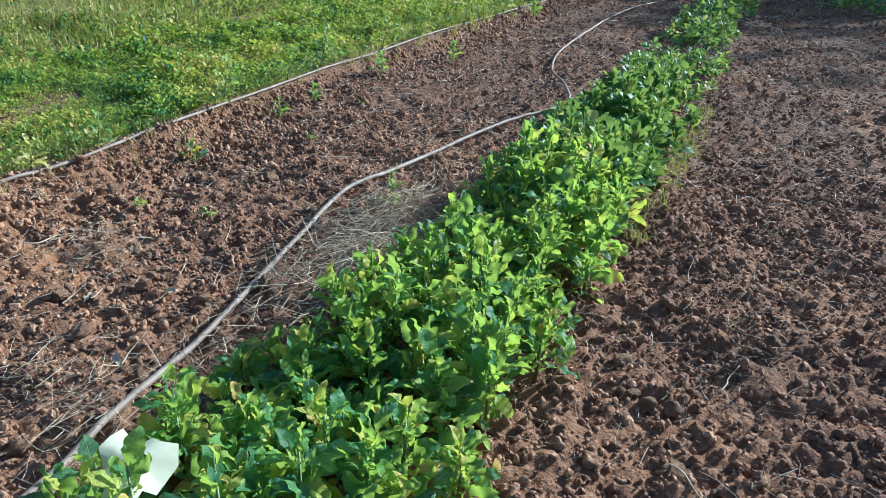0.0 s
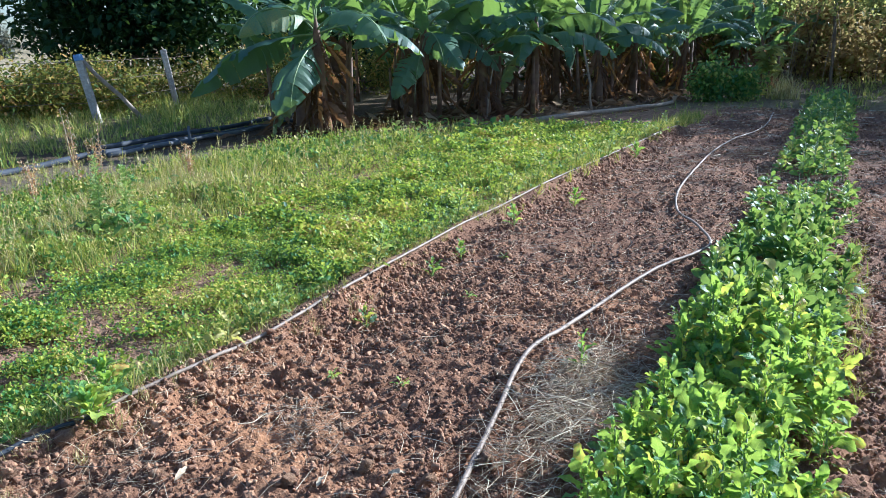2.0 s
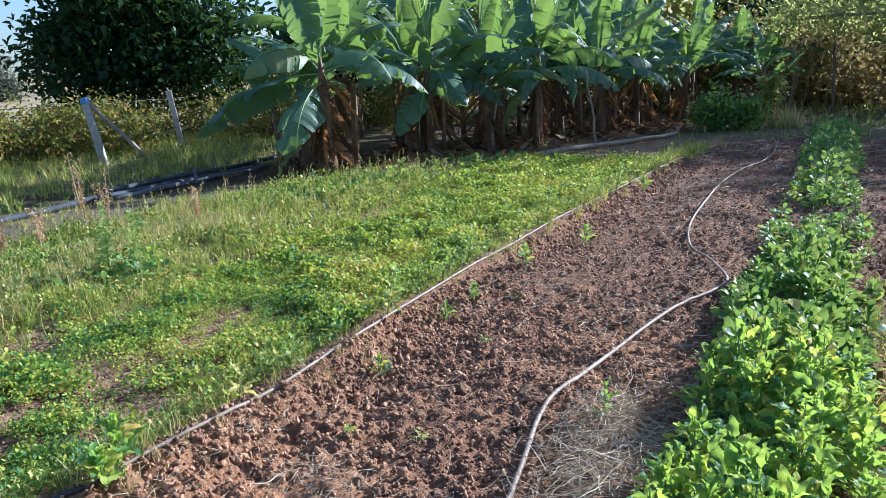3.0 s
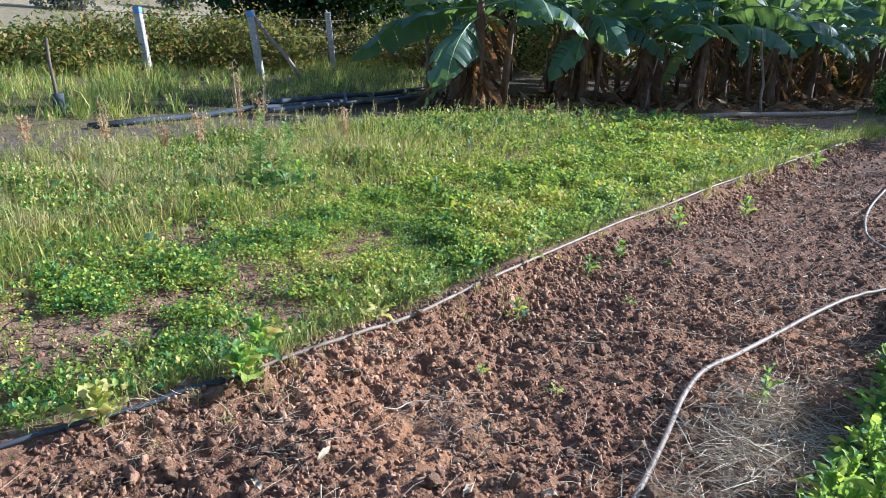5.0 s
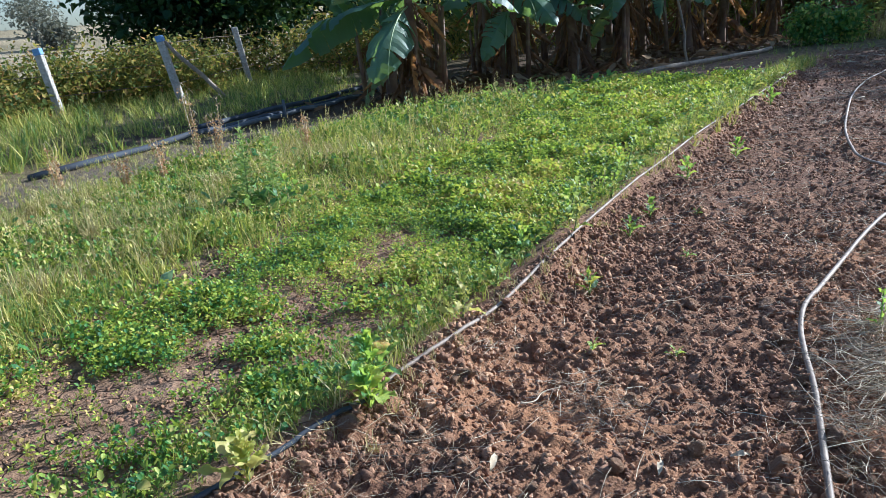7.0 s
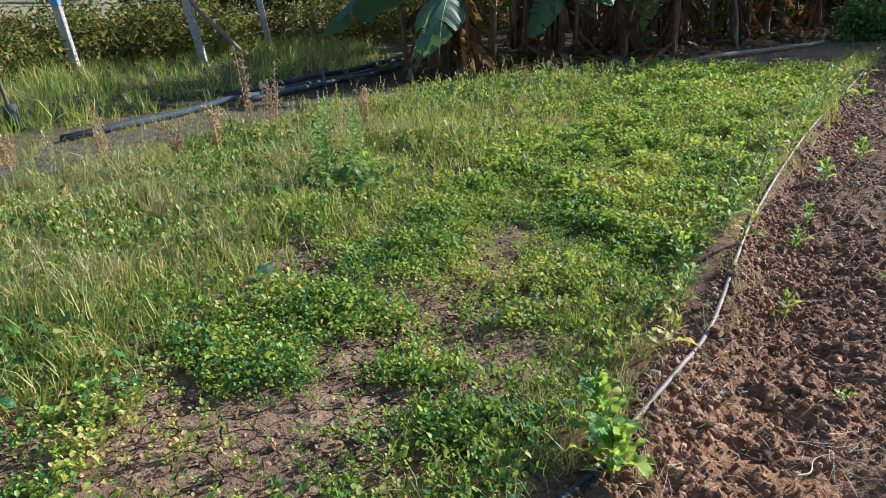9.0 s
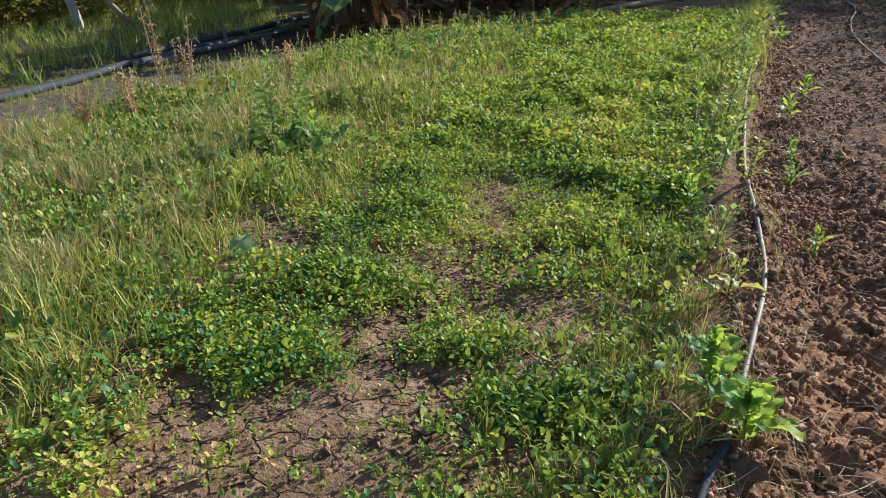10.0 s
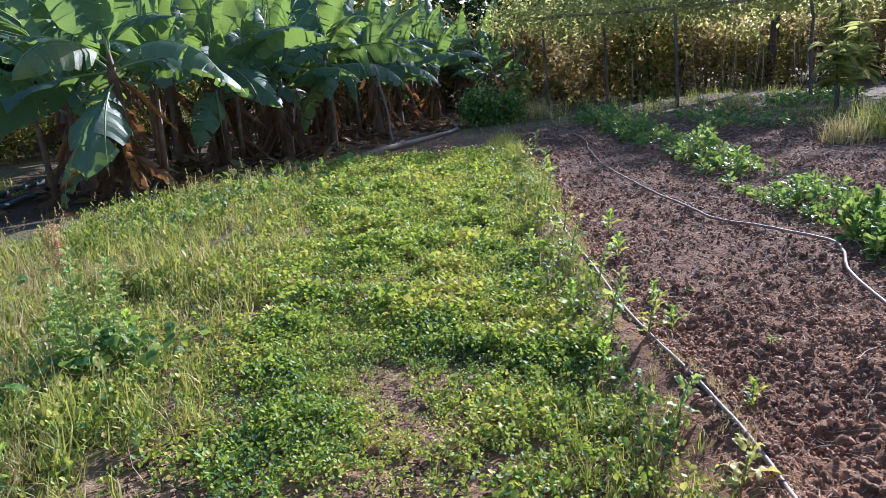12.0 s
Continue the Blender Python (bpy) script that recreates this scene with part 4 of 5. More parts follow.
for x, y, tall, size, mat in ((-3.2, 2.28, 0.16, 0.75, "yellow_leaf"), (-3.28, 2.75, 0.2, 0.8, "tall_leaf"), (-3.2, 3.6, 0.24, 0.8, "yellow_leaf"), (-3.34, 3.85, 0.3, 0.9, "tall_leaf"), (-3.3, 4.5, 0.28, 0.8, "mustard"),
                              (-3.4, 5.1, 0.34, 0.9, "tall_leaf"), (-3.34, 6.0, 0.3, 0.9, "yellow_leaf"), (-3.42, 6.9, 0.36, 0.9, "tall_leaf"), (-3.36, 7.9, 0.4, 1.0, "yellow_leaf"), (-3.28, 8.9, 0.45, 1.0, "tall_leaf"), (-3.4, 10.0, 0.4, 1.0, "yellow_leaf"), (-3.2, 11.2, 0.4, 1.1, "tall_leaf")):
    herb("straggling_weed", x, y, tall, 9, size, "straggling yellow-green weed leaning over the edge hose", (mat, "stalk"), group="weeds", lean=0.25, up=15)
herb("dried_weed", -5.42, 5.76, 0.27, 18, 0.6, "small yellow dried weed standing among the crop", ("yellow_leaf", "straw"), group="dry weeds", up=40)
for x, y, tall, hook in ((-8.35, 5.05, 1.0, True), (-8.2, 5.2, 0.85, True), (-7.95, 4.25, 0.6, False), (-8.75, 3.6, 0.6, True), (-8.2, 3.98, 0.42, False), (-7.6, 6.0, 0.5, False), (-9.0, 2.9, 0.4, False)):
    seed_stalk(x, y, tall, "reddish dry weed stalks with seed clusters", hook)


def pale_leaf():
    """A large bleached leaf with a hole, lying on the row's end."""
    n, v, f = 16, [], []
    for ring in (0.3, 0.65, 1.0):
        for k in range(n):
            a = 2 * math.pi * k / n
            w = ring * (1 + (0.2 * math.sin(3 * a + 1) + 0.16 * math.sin(7 * a)) * ring)
            v.append((0.075 * w * math.cos(a), 0.095 * w * math.sin(a), 0.02 * math.sin(3 * a) * ring - 0.02 * ring ** 2))
    for i in (0, 1):
        for k in range(n):
            q = (k + 1) % n
            a, b, c, d = i * n + k, i * n + q, (i + 1) * n + q, (i + 1) * n + k
            f += [(a, b, c), (a, c, d)]
    ob = thing("bleached_leaf", -1.03, 0.88, gz(-1.03, 0.88), "large bleached white leaf with a hole over the mustard", "leaf")
    part("stem", tube([(0.02, 0, -0.02), (0, 0.0, 0.18), (0, -0.04, 0.32)], [0.005, 0.004, 0.003], 6), M["stalk"], ob)
    lf = part("blade", (np.array(v), np.array(f)), M["pale"], ob)
    lf.matrix_basis = pose(0, 0, 0.32, 12, 8, 40)


pale_leaf()


def round_weed_leaf():
    v, f = [], []
    n = 14
    v.append((0, 0, 0.05))
    for ring, rad in ((1, 0.042), (2, 0.074)):
        for k in range(n):
            a = 2 * math.pi * k / n
            v.append((rad * math.cos(a), rad * math.sin(a) * 0.85, 0.055 - 0.008 * ring ** 2 + 0.02 * (ring - 1) * abs(math.cos(a)) + 0.01 * math.sin(3 * a)))
    for k in range(n):
        q = (k + 1) % n
        f += [(0, 1 + k, 1 + q), (1 + k, 1 + n + k, 1 + n + q), (1 + k, 1 + n + q, 1 + q)]
    ob = thing("round_leaved_weed", -5.28, 2.25, gz(-5.28, 2.25), "single broad round grey-green leaf low in the grass", "weed")
    part("stem", tube([(0, 0, -0.05), (0, 0, 0.06)], [0.006, 0.004], 6), M["stalk"], ob)
    lf = part("leaf", (np.array(v), np.array(f)), M["grey_leaf"], ob)
    lf.matrix_basis = pose(0, 0, 0.06, 38, -20, 0)


round_weed_leaf()


# ---- pipes, log and stakes ----
def pole_thing(name, a, b, r0, r1, mat, label, category, n=7, wob=0.01, seed=1):
    r = np.random.RandomState(seed)
    a, b = np.array(a, float), np.array(b, float)
    pts = [a + (b - a) * t + r.normal(0, wob, 3) for t in np.linspace(0, 1, n)]
    return tagged(soup(name, *tube(pts, np.linspace(r0, r1, n), 10), mat, smooth=True), label, category)


pole_thing("water_pipe", (-10.3, 4.1, 0.05), (-11.3, 13.5, 0.05), 0.046, 0.046, M["pipe"], "thick black plastic water pipe lying in grass", "pipe", 12, 0.012, 2)
pole_thing("water_pipe", (-10.75, 7.0, 0.13), (-11.45, 13.2, 0.135), 0.042, 0.042, M["pipe"], "black plastic pipe lying on another pipe", "pipe", 12, 0.012, 3)
pole_thing("grey_pipe", (-10.5, 7.0, 0.05), (-10.85, 11.0, 0.05), 0.04, 0.04, M["pale_pipe"], "dusty grey pipe lying beside black pipes", "pipe", 10, 0.01, 4)
pole_thing("pipe_stub", (-10.6, 8.7, -0.05), (-10.6, 8.7, 0.3), 0.025, 0.025, M["pale_pipe"], "short grey upright pipe stub by the pipes", "pipe", 4, 0.0)
pole_thing("dark_stake", (-11.6, 4.3, -0.1), (-11.72, 4.25, 1.05), 0.025, 0.02, M["bark"], "thin dark wooden stake in the grass", "stake", 5, 0.01, 5)
pole_thing("stake_cap", (-11.61, 4.3, 0.0), (-11.64, 4.29, 0.3), 0.075, 0.08, M["pipe"], "black plastic can on the stake's foot", "can", 4, 0.0, 5)
pole_thing("fallen_log", (-6.1, 13.4, 0.05), (-4.5, 17.9, 0.05), 0.055, 0.04, M["pole"], "long bleached log lying before the banana plants", "log", 9, 0.015, 6)
pole_thing("fallen_log", (-8.4, 10.0, 0.05), (-6.5, 12.4, 0.05), 0.05, 0.04, M["bark"], "dark fallen stem lying before the banana plants", "log", 9, 0.015, 7)
pole_thing("wooden_stake", (-5.8, 15.95, -0.1), (-6.05, 15.9, 1.6), 0.03, 0.025, M["pole"], "slim bleached stake leaning before the banana plants", "stake", 6, 0.012, 8)
pole_thing("wooden_stake", (-7.6, 14.2, -0.1), (-7.45, 14.2, 1.05), 0.02, 0.015, M["pole"], "slim bleached stake among the banana plants", "stake", 6, 0.012, 9)


# ---- banana plants ----
def banana_leaf(length, width, e0, e1, seed, tears=5, roll=0.0):
    """A blade and a midrib that leave the origin along +y, at the angle e0 (degrees up), bending to e1."""
    r = np.random.RandomState(seed)
    rows = 22
    mid, p = [], np.array([0.0, 0.0, 0.0])
    stalk = 0.16
    for i in range(rows + 1):
        t = i / rows
        a = radians(e0 + (e1 - e0) * t ** 1.35)
        mid.append((p.copy(), a))
        p = p + np.array([0, math.cos(a), math.sin(a)]) * length / rows
    cuts = {s: set(r.choice(range(5, rows), tears, replace=False)) for s in (-1, 1)}
    vs, fs = [], []
    for s in (-1, 1):
        base = r.uniform(0.3, 0.85)
        droop, shift = base, 0.0
        for i in range(rows):
            t0, t1 = i / rows, (i + 1) / rows
            if t1 <= stalk:
                continue
            if i in cuts[s]:
                droop, shift = base + r.uniform(-0.2, 0.3), r.uniform(-0.045, 0.045)
            b = len(vs)
            for (q, a), t in ((mid[i], t0), (mid[i + 1], t1)):
                u = max(0.0, (t - stalk) / (1 - stalk))
                w = width / 2 * (min(1, u * 5) ** 0.6) * (max(0.0, 1 - u ** 3.2) ** 0.75) + 0.01
                n = np.array([0, -math.sin(a), math.cos(a)])
                d = np.array([0, math.cos(a), math.sin(a)])
                for k, lift in ((0, 0.0), (0.5, 0.07 - 0.4 * droop), (1.0, 0.03 - 1.0 * droop)):
                    vs.append(q + np.array([s, 0, 0]) * w * k * math.cos(droop * 0.8 * k) + n * (w * lift + 0.016 * k * math.sin(47 * t + seed + s)) + d * (shift * k + 0.05 * k * k + 0.01 * k * math.sin(40 * t)))
            for k in (0, 1):
                fs += [(b + k, b + 1 + k, b + 4 + k), (b + k, b + 4 + k, b + 3 + k)]
    ribs = tube([q for q, _ in mid[::2]], [0.022 * (1 - 0.85 * i / rows) for i in range(0, rows + 1, 2)], 5)
    c, sn = math.cos(roll), math.sin(roll)
    turn = np.array([[c, 0, sn], [0, 1, 0], [-sn, 0, c]])
    return (np.array(vs) @ turn.T, np.array(fs)), ribs


def banana(x, y, tall, leaves, label, seed, old=5, shoots=1):
    """Stem, living leaves (yaw, length, width, start and end angle), withered leaves hanging round the stem."""
    r = np.random.RandomState(seed)
    ob = thing("banana_plant", x, y, gz(x, y), label, "banana plant", "banana grove")
    lean = r.uniform(-0.12, 0.12, 2)
    part("pseudostem", tube([(lean[0] * t * tall * 0.6, lean[1] * t * tall * 0.6, (tall + 0.12) * t - 0.05) for t in np.linspace(0, 1, 9)],
                            [0.12 - 0.03 * t - 0.07 * t ** 4 + 0.01 * (i % 2) for i, t in enumerate(np.linspace(0, 1, 9))], 10), M["pseudostem"], ob)
    for k in range(shoots):
        a, d, h = r.uniform(0, 6.28), r.uniform(0.25, 0.6), tall * r.uniform(0.5, 0.85)
        part("sucker", tube([(d * math.cos(a), d * math.sin(a), -0.05), (d * 1.15 * math.cos(a), d * 1.15 * math.sin(a), h)], [0.06, 0.03], 8), M["pseudostem"], ob)
        (v, f), ribs = banana_leaf(1.0, 0.3, 75, 20, seed * 7 + k, 2)
        lf = part("leaf", (v, f), M["banana"], ob)
        lf.matrix_basis = Matrix.Translation((d * 1.15 * math.cos(a), d * 1.15 * math.sin(a), h - 0.05)) @ Matrix.Rotation(a - math.pi / 2, 4, "Z")
    top = Vector((lean[0] * tall * 0.6, lean[1] * tall * 0.6, tall - 0.12))
    for k, (yaw, length, width, e0, e1, drop) in enumerate(leaves):
        (v, f), ribs = banana_leaf(length * 1.15, width * 1.12, e0, e1, seed * 31 + k, r.randint(5, 13), r.uniform(-0.5, 0.5))
        lf = part("leaf", (v, f), M["banana"], ob)
        lf.matrix_basis = Matrix.Translation(top - Vector((lean[0], lean[1], 1)) * drop) @ Matrix.Rotation(radians(-yaw), 4, "Z")
        part("midrib", ribs, M["midrib"], lf)
    for k in range(old):
        a, l = r.uniform(0, 6.28), r.uniform(0.6, 1.3)
        (v, f), ribs = banana_leaf(l, r.choice([0.04, 0.06, 0.08, 0.1, 0.17]), r.uniform(-85, -58), -89, seed * 53 + k, 8, r.uniform(-1, 1))
        lf = part("dead_leaf", (v, f), M["banana_old"], ob, "withered brown hanging leaf")
        lf.matrix_basis = Matrix.Translation((lean[0] * tall * 0.4, lean[1] * tall * 0.4, tall * r.uniform(0.35, 0.92))) @ Matrix.Rotation(a, 4, "Z")
    return ob


def some_leaves(n, seed, size=1.0):
    r = np.random.RandomState(seed)
    out = []
    for k in range(n):
        t = k / n
        out.append((k * 137.5 + r.uniform(-25, 25), size * r.uniform(1.5, 2.1), size * r.uniform(0.42, 0.62), 82 - 58 * t ** 0.9 + r.uniform(-10, 10), 42 - 112 * t ** 0.75 + r.uniform(-18, 18), 0.3 * t))
    return out


# the front plants; yaw is clockwise from the way of the rows
UP = [(20, 2.0, 0.6, 86, 62, 0.0), (330, 2.0, 0.6, 80, 25, 0.0), (190, 1.9, 0.55, 86, 66, 0.0)]
FRONT = [
    (-9.0, 10.4, 2.0, UP + [(250, 2.3, 0.74, -2, -58, 0.1), (208, 1.45, 0.68, 42, -78, 0.0), (165, 1.6, 0.8, -12, -89, 0.25), (100, 1.7, 0.66, 34, -72, 0.05), (285, 1.9, 0.65, 40, -30, 0.1), (228, 1.5, 0.6, -35, -89, 0.5), (50, 1.8, 0.6, 20, -60, 0.1)]),
    (-8.65, 13.4, 2.05, UP + [(195, 1.7, 0.6, 25, -50, 0.2), (135, 1.7, 0.62, 10, -75, 0.2), (95, 2.0, 0.6, 40, -35, 0.1), (238, 1.9, 0.62, 35, -30, 0.1), (160, 1.4, 0.5, -10, -88, 0.5), (60, 1.6, 0.6, 10, -70, 0.3)]),
    (-7.05, 15.5, 2.05, UP + [(170, 1.6, 0.6, 15, -75, 0.2), (100, 1.9, 0.6, 28, -45, 0.15), (225, 1.9, 0.6, 30, -35, 0.1), (140, 1.7, 0.58, 50, -30, 0.0), (205, 1.3, 0.5, -10, -88, 0.5), (60, 1.8, 0.6, 15, -60, 0.3)]),
]
for k, (x, y, tall, leaves) in enumerate(FRONT):
    banana(x, y, tall, leaves, "large banana plant with drooping torn green leaves", 100 + k, 26, 3)
for k, (x, y, tall, n, size) in enumerate((
        (-8.3, 15.2, 1.4, 17, 0.9), (-6.4, 18.2, 1.5, 17, 0.9), (-6.8, 21.2, 1.6, 17, 0.95), (-5.3, 22.6, 1.4, 16, 0.85), (-5.8, 25.8, 1.7, 17, 1.0), (-3.5, 24.6, 1.1, 9, 0.65),
        (-10.4, 12.4, 1.7, 18, 1.05), (-10.1, 15.0, 1.7, 18, 1.05), (-9.0, 17.4, 1.7, 18, 1.05), (-8.4, 19.6, 1.8, 18, 1.05), (-8.4, 22.4, 2.1, 13, 1.1), (-7.6, 25.6, 2.1, 13, 1.1),
        (-12.2, 14.6, 2.2, 13, 1.1), (-11.6, 17.4, 2.2, 13, 1.15), (-10.6, 20.2, 2.3, 13, 1.15), (-10.3, 23.4, 2.4, 13, 1.15), (-6.0, 28.8, 2.1, 13, 1.1), (-9.0, 27.6, 2.4, 13, 1.15),
        (-9.9, 10.9, 1.2, 12, 0.8), (-7.7, 14.4, 1.2, 12, 0.8), (-7.6, 18.4, 1.4, 14, 0.9), (-6.1, 20.2, 1.3, 14, 0.85), (-7.2, 23.6, 1.5, 14, 0.9), (-4.6, 27.4, 1.5, 14, 0.95), (-13.6, 17.2, 2.4, 13, 1.15), (-12.8, 20.6, 2.5, 13, 1.15), (-11.8, 24.6, 2.5, 13, 1.2), (-3.6, 29.0, 1.8, 12, 1.0))):
    banana(x, y, tall + 0.35, some_leaves(max(9, int(n * 0.72)), 300 + k, size), "banana plant with arching green leaves in the grove", 200 + k, 20 if k < 12 or 17 < k < 24 else 6, 3 if k < 12 else 1)


# ---- fence and hedge ----
def fence_post(x, y, tall, lean, side, painted):
    ob = thing("fence_post", x, y, gz(x, y), "square weathered concrete fence post with a blue top" if painted else "square weathered concrete fence post", "post", "fence posts")
    for nm, z0, z1, w, mat in (("shaft", -0.2, tall - 0.14, 0.075, M["concrete"]), ("top", tall - 0.14, tall, 0.079, M["blue"] if painted else M["concrete"])):
        bm = bmesh.new()
        bmesh.ops.create_cube(bm, size=1.0)
        bmesh.ops.scale(bm, vec=(w * 2, w * 2, z1 - z0), verts=bm.verts)
        bmesh.ops.translate(bm, vec=(0, 0, (z0 + z1) / 2), verts=bm.verts)
        bmesh.ops.bevel(bm, geom=bm.edges[:], offset=0.012, segments=1, affect="EDGES")
        me = bpy.data.meshes.new(nm)
        bm.to_mesh(me)
        bm.free()
        me.materials.append(mat)
        p = new(nm, me)
        p.parent = ob
        if nm == "top" and painted:
            p["label"] = "faded blue painted top"
    ob.matrix_world = pose(x, y, gz(x, y), 0, lean, side)
    return ob


POSTS = [(-17.3, 8.65, 1.5, -7, 35, True), (-15.75, 10.65, 1.55, -9, 35, True), (-18.4, 15.2, 1.6, -7, 60, False), (-20.9, 6.2, 1.6, -3, 35, True), (-21.6, 20.6, 1.6, 3, 60, False)]
for p in POSTS:
    fence_post(*p)
pole_thing("fence_brace", (-15.9, 10.6, 1.38), (-15.05, 11.3, 0.05), 0.045, 0.05, M["pole"], "slanting bleached wooden brace against a fence post", "brace", 6, 0.015, 12)
for z in (0.45, 0.9, 1.35):
    for a, b in ((3, 0), (0, 1), (1, 2), (2, 4)):
        (x0, y0), (x1, y1) = POSTS[a][:2], POSTS[b][:2]
        off = z * math.sin(radians(-6))
        pole_thing("fence_wire", (x0 + off * 0.8, y0 + off * 0.5, z), (x1 + off * 0.8, y1 + off * 0.5, z), 0.006, 0.006, M["wire"], "thin rusty fence wire strung between posts", "wire", 4, 0.01, 13)

LEAF = [(np.array([(0, 0, 0), (-w, 0.3, c), (-w * 0.8, 0.68, c * 0.6), (0, 1.0, -d), (w * 0.8, 0.68, c * 0.6), (w, 0.3, c)]), np.array([(0, 3, 2), (0, 2, 1), (0, 4, 3), (0, 5, 4)]))
        for w, c, d in ((0.27, 0.08, 0.1), (0.21, 0.12, 0.25), (0.33, 0.05, 0.05))]


def crown(blobs, n, leaf, r, hollow=0.45):
    """Leaves in clumps over some ellipsoids (x, y, z, rx, ry, rz), denser towards the outside, with gaps."""
    weight = np.array([b[3] * b[4] + b[4] * b[5] for b in blobs])
    which = r.choice(len(blobs), n // 14, p=weight / weight.sum())
    b = np.array(blobs)[which]
    d = r.normal(size=(len(b), 3))
    d /= np.linalg.norm(d, axis=1)[:, None]
    c = b[:, :3] + d * b[:, 3:] * (hollow + (1.08 - hollow) * r.rand(len(b), 1) ** 0.6)
    c = np.repeat(c, 14, 0) + r.normal(0, leaf * 1.5, (len(c) * 14, 3))
    m = len(c)
    return spread(LEAF, c, turns(r.uniform(0, 6.28, m), r.normal(-0.3, 0.6, m), r.uniform(-0.8, 0.8, m)), leaf * r.uniform(0.6, 1.4, m))


def tree(name, x, y, trunk_h, radius, blobs, n, leaf, mat, label, seed, category="tree", limbs=7):
    r = np.random.RandomState(seed)
    ob = thing(name, x, y, gz(x, y), label, category)
    wood = [tube([(0, 0, -0.2), (0.05 * trunk_h, 0.02, trunk_h * 0.5), (0.03, 0.05 * trunk_h, trunk_h)], [radius * 1.25, radius, radius * 0.75], 9)]
    for k in range(limbs):
        b = blobs[r.randint(len(blobs))]
        end = np.array(b[:3]) + r.uniform(-0.5, 0.5, 3) * np.array(b[3:])
        st = np.array([0.03, 0.03, trunk_h * r.uniform(0.6, 1.0)])
        mid = (st + end) / 2 + r.normal(0, 0.1 * trunk_h, 3) * (1, 1, 0.4)
        wood.append(tube([st, mid, end], [radius * 0.5, radius * 0.32, radius * 0.1], 6))
    part("trunk", join(wood), M["bark"], ob)
    part("crown", crown(blobs, n, leaf, r), mat, ob, smooth=False)
    return ob


tree("shade_tree", -22.3, 17.0, 2.2, 0.2, [(0, 0, 3.6, 2.4, 2.4, 2.2), (-1.1, -1.0, 2.7, 1.9, 1.8, 1.6), (1.6, 1.2, 3.0, 2.1, 2.0, 1.8), (0.4, -0.6, 5.2, 2.0, 1.9, 1.6)], 17000, 0.25, M["dark_leaf"], "dark dense leafy tree behind the fence", 21)
HEDGE = [(-19.4, 8.0, 1.05), (-20.6, 6.6, 0.7), (-18.7, 10.6, 1.5), (-19.4, 12.6, 1.5), (-20.6, 14.4, 1.5), (-19.8, 17.0, 1.7), (-17.4, 18.6, 1.9), (-15.0, 20.0, 2.0), (-22.6, 5.6, 0.55), (-13.4, 22.6, 2.1), (-19.2, 9.3, 1.25), (-18.2, 12.0, 1.4), (-21.6, 9.0, 0.8), (-16.4, 17.0, 1.7), (-18.6, 7.2, 0.7)]
for k, (x, y, h) in enumerate(HEDGE):
    h *= 0.85 + 0.3 * random.random()
    tree("hedge_bush", x, y, 0.5, 0.05, [(0, 0, h * 0.5, 1.3, 1.3, h * 0.5), (0.8, 0.5, h * 0.42, 0.9, 0.9, h * 0.42), (-0.7, -0.6, h * 0.4, 1.0, 0.9, h * 0.4)], 3000, 0.11, M["bush_leaf"],
         "yellow-green scrubby hedge bush behind the fence", 40 + k, "bush", 5)


for k, (x, y, h) in enumerate(((-95, 42, 5.5), (-84, 46, 4.0), (-110, 60, 6.0), (-70, 30, 2.6), (-64, 36, 2.2), (-120, 38, 5.0), (-58, 24, 2.0), (-100, 24, 4.5))):
    tree("far_tree", x, y, h * 0.4, 0.1, [(0, 0, h * 0.6, h * 0.5, h * 0.5, h * 0.38), (h * 0.4, 0.3, h * 0.45, h * 0.35, h * 0.35, h * 0.3)], 900, 0.4, M["hill_leaf"], "thin tree far off in the dry field, haze painted into its leaves", 600 + k, "tree", 8)


# ---- the far end: pergola, thicket, saplings ----
for x, y, tall, seed in ((1.68, 21.4, 2.5, 31), (0.1, 23.6, 2.5, 32), (-1.5, 26.0, 2.5, 33), (4.9, 20.4, 2.5, 34)):
    pole_thing("pergola_post", (x, y, -0.1), (x - 0.08, y, tall), 0.05, 0.04, M["bark"], "rough grey wooden post of a vine pergola", "post", 7, 0.015, seed)
pole_thing("pergola_beam", (-2.6, 23.4, 2.75), (6.5, 21.6, 2.75), 0.04, 0.035, M["pole"], "long thin pole carrying the vines", "beam", 9, 0.02, 35)


def vine_roof():
    r = np.random.RandomState(61)
    blobs = [(x, y, 2.85 + r.uniform(-0.1, 0.2), 1.1, 1.0, 0.32) for x in np.arange(-2.5, 9.5, 1.5) for y in (22.6, 24.2, 26.0, 28.0)]
    blobs += [(x, 22.3 - 0.2 * x * 0.2, 2.4, 0.5, 0.3, 0.5) for x in np.arange(-1.5, 9, 1.1)]
    ob = thing("pergola_vines", 0, 0, 0, "mat of green vines spread over the pergola poles", "vines", kind="stuff")
    part("foliage", crown(blobs, 13000, 0.13, r, 0.2), M["vine_leaf"], ob, smooth=False)


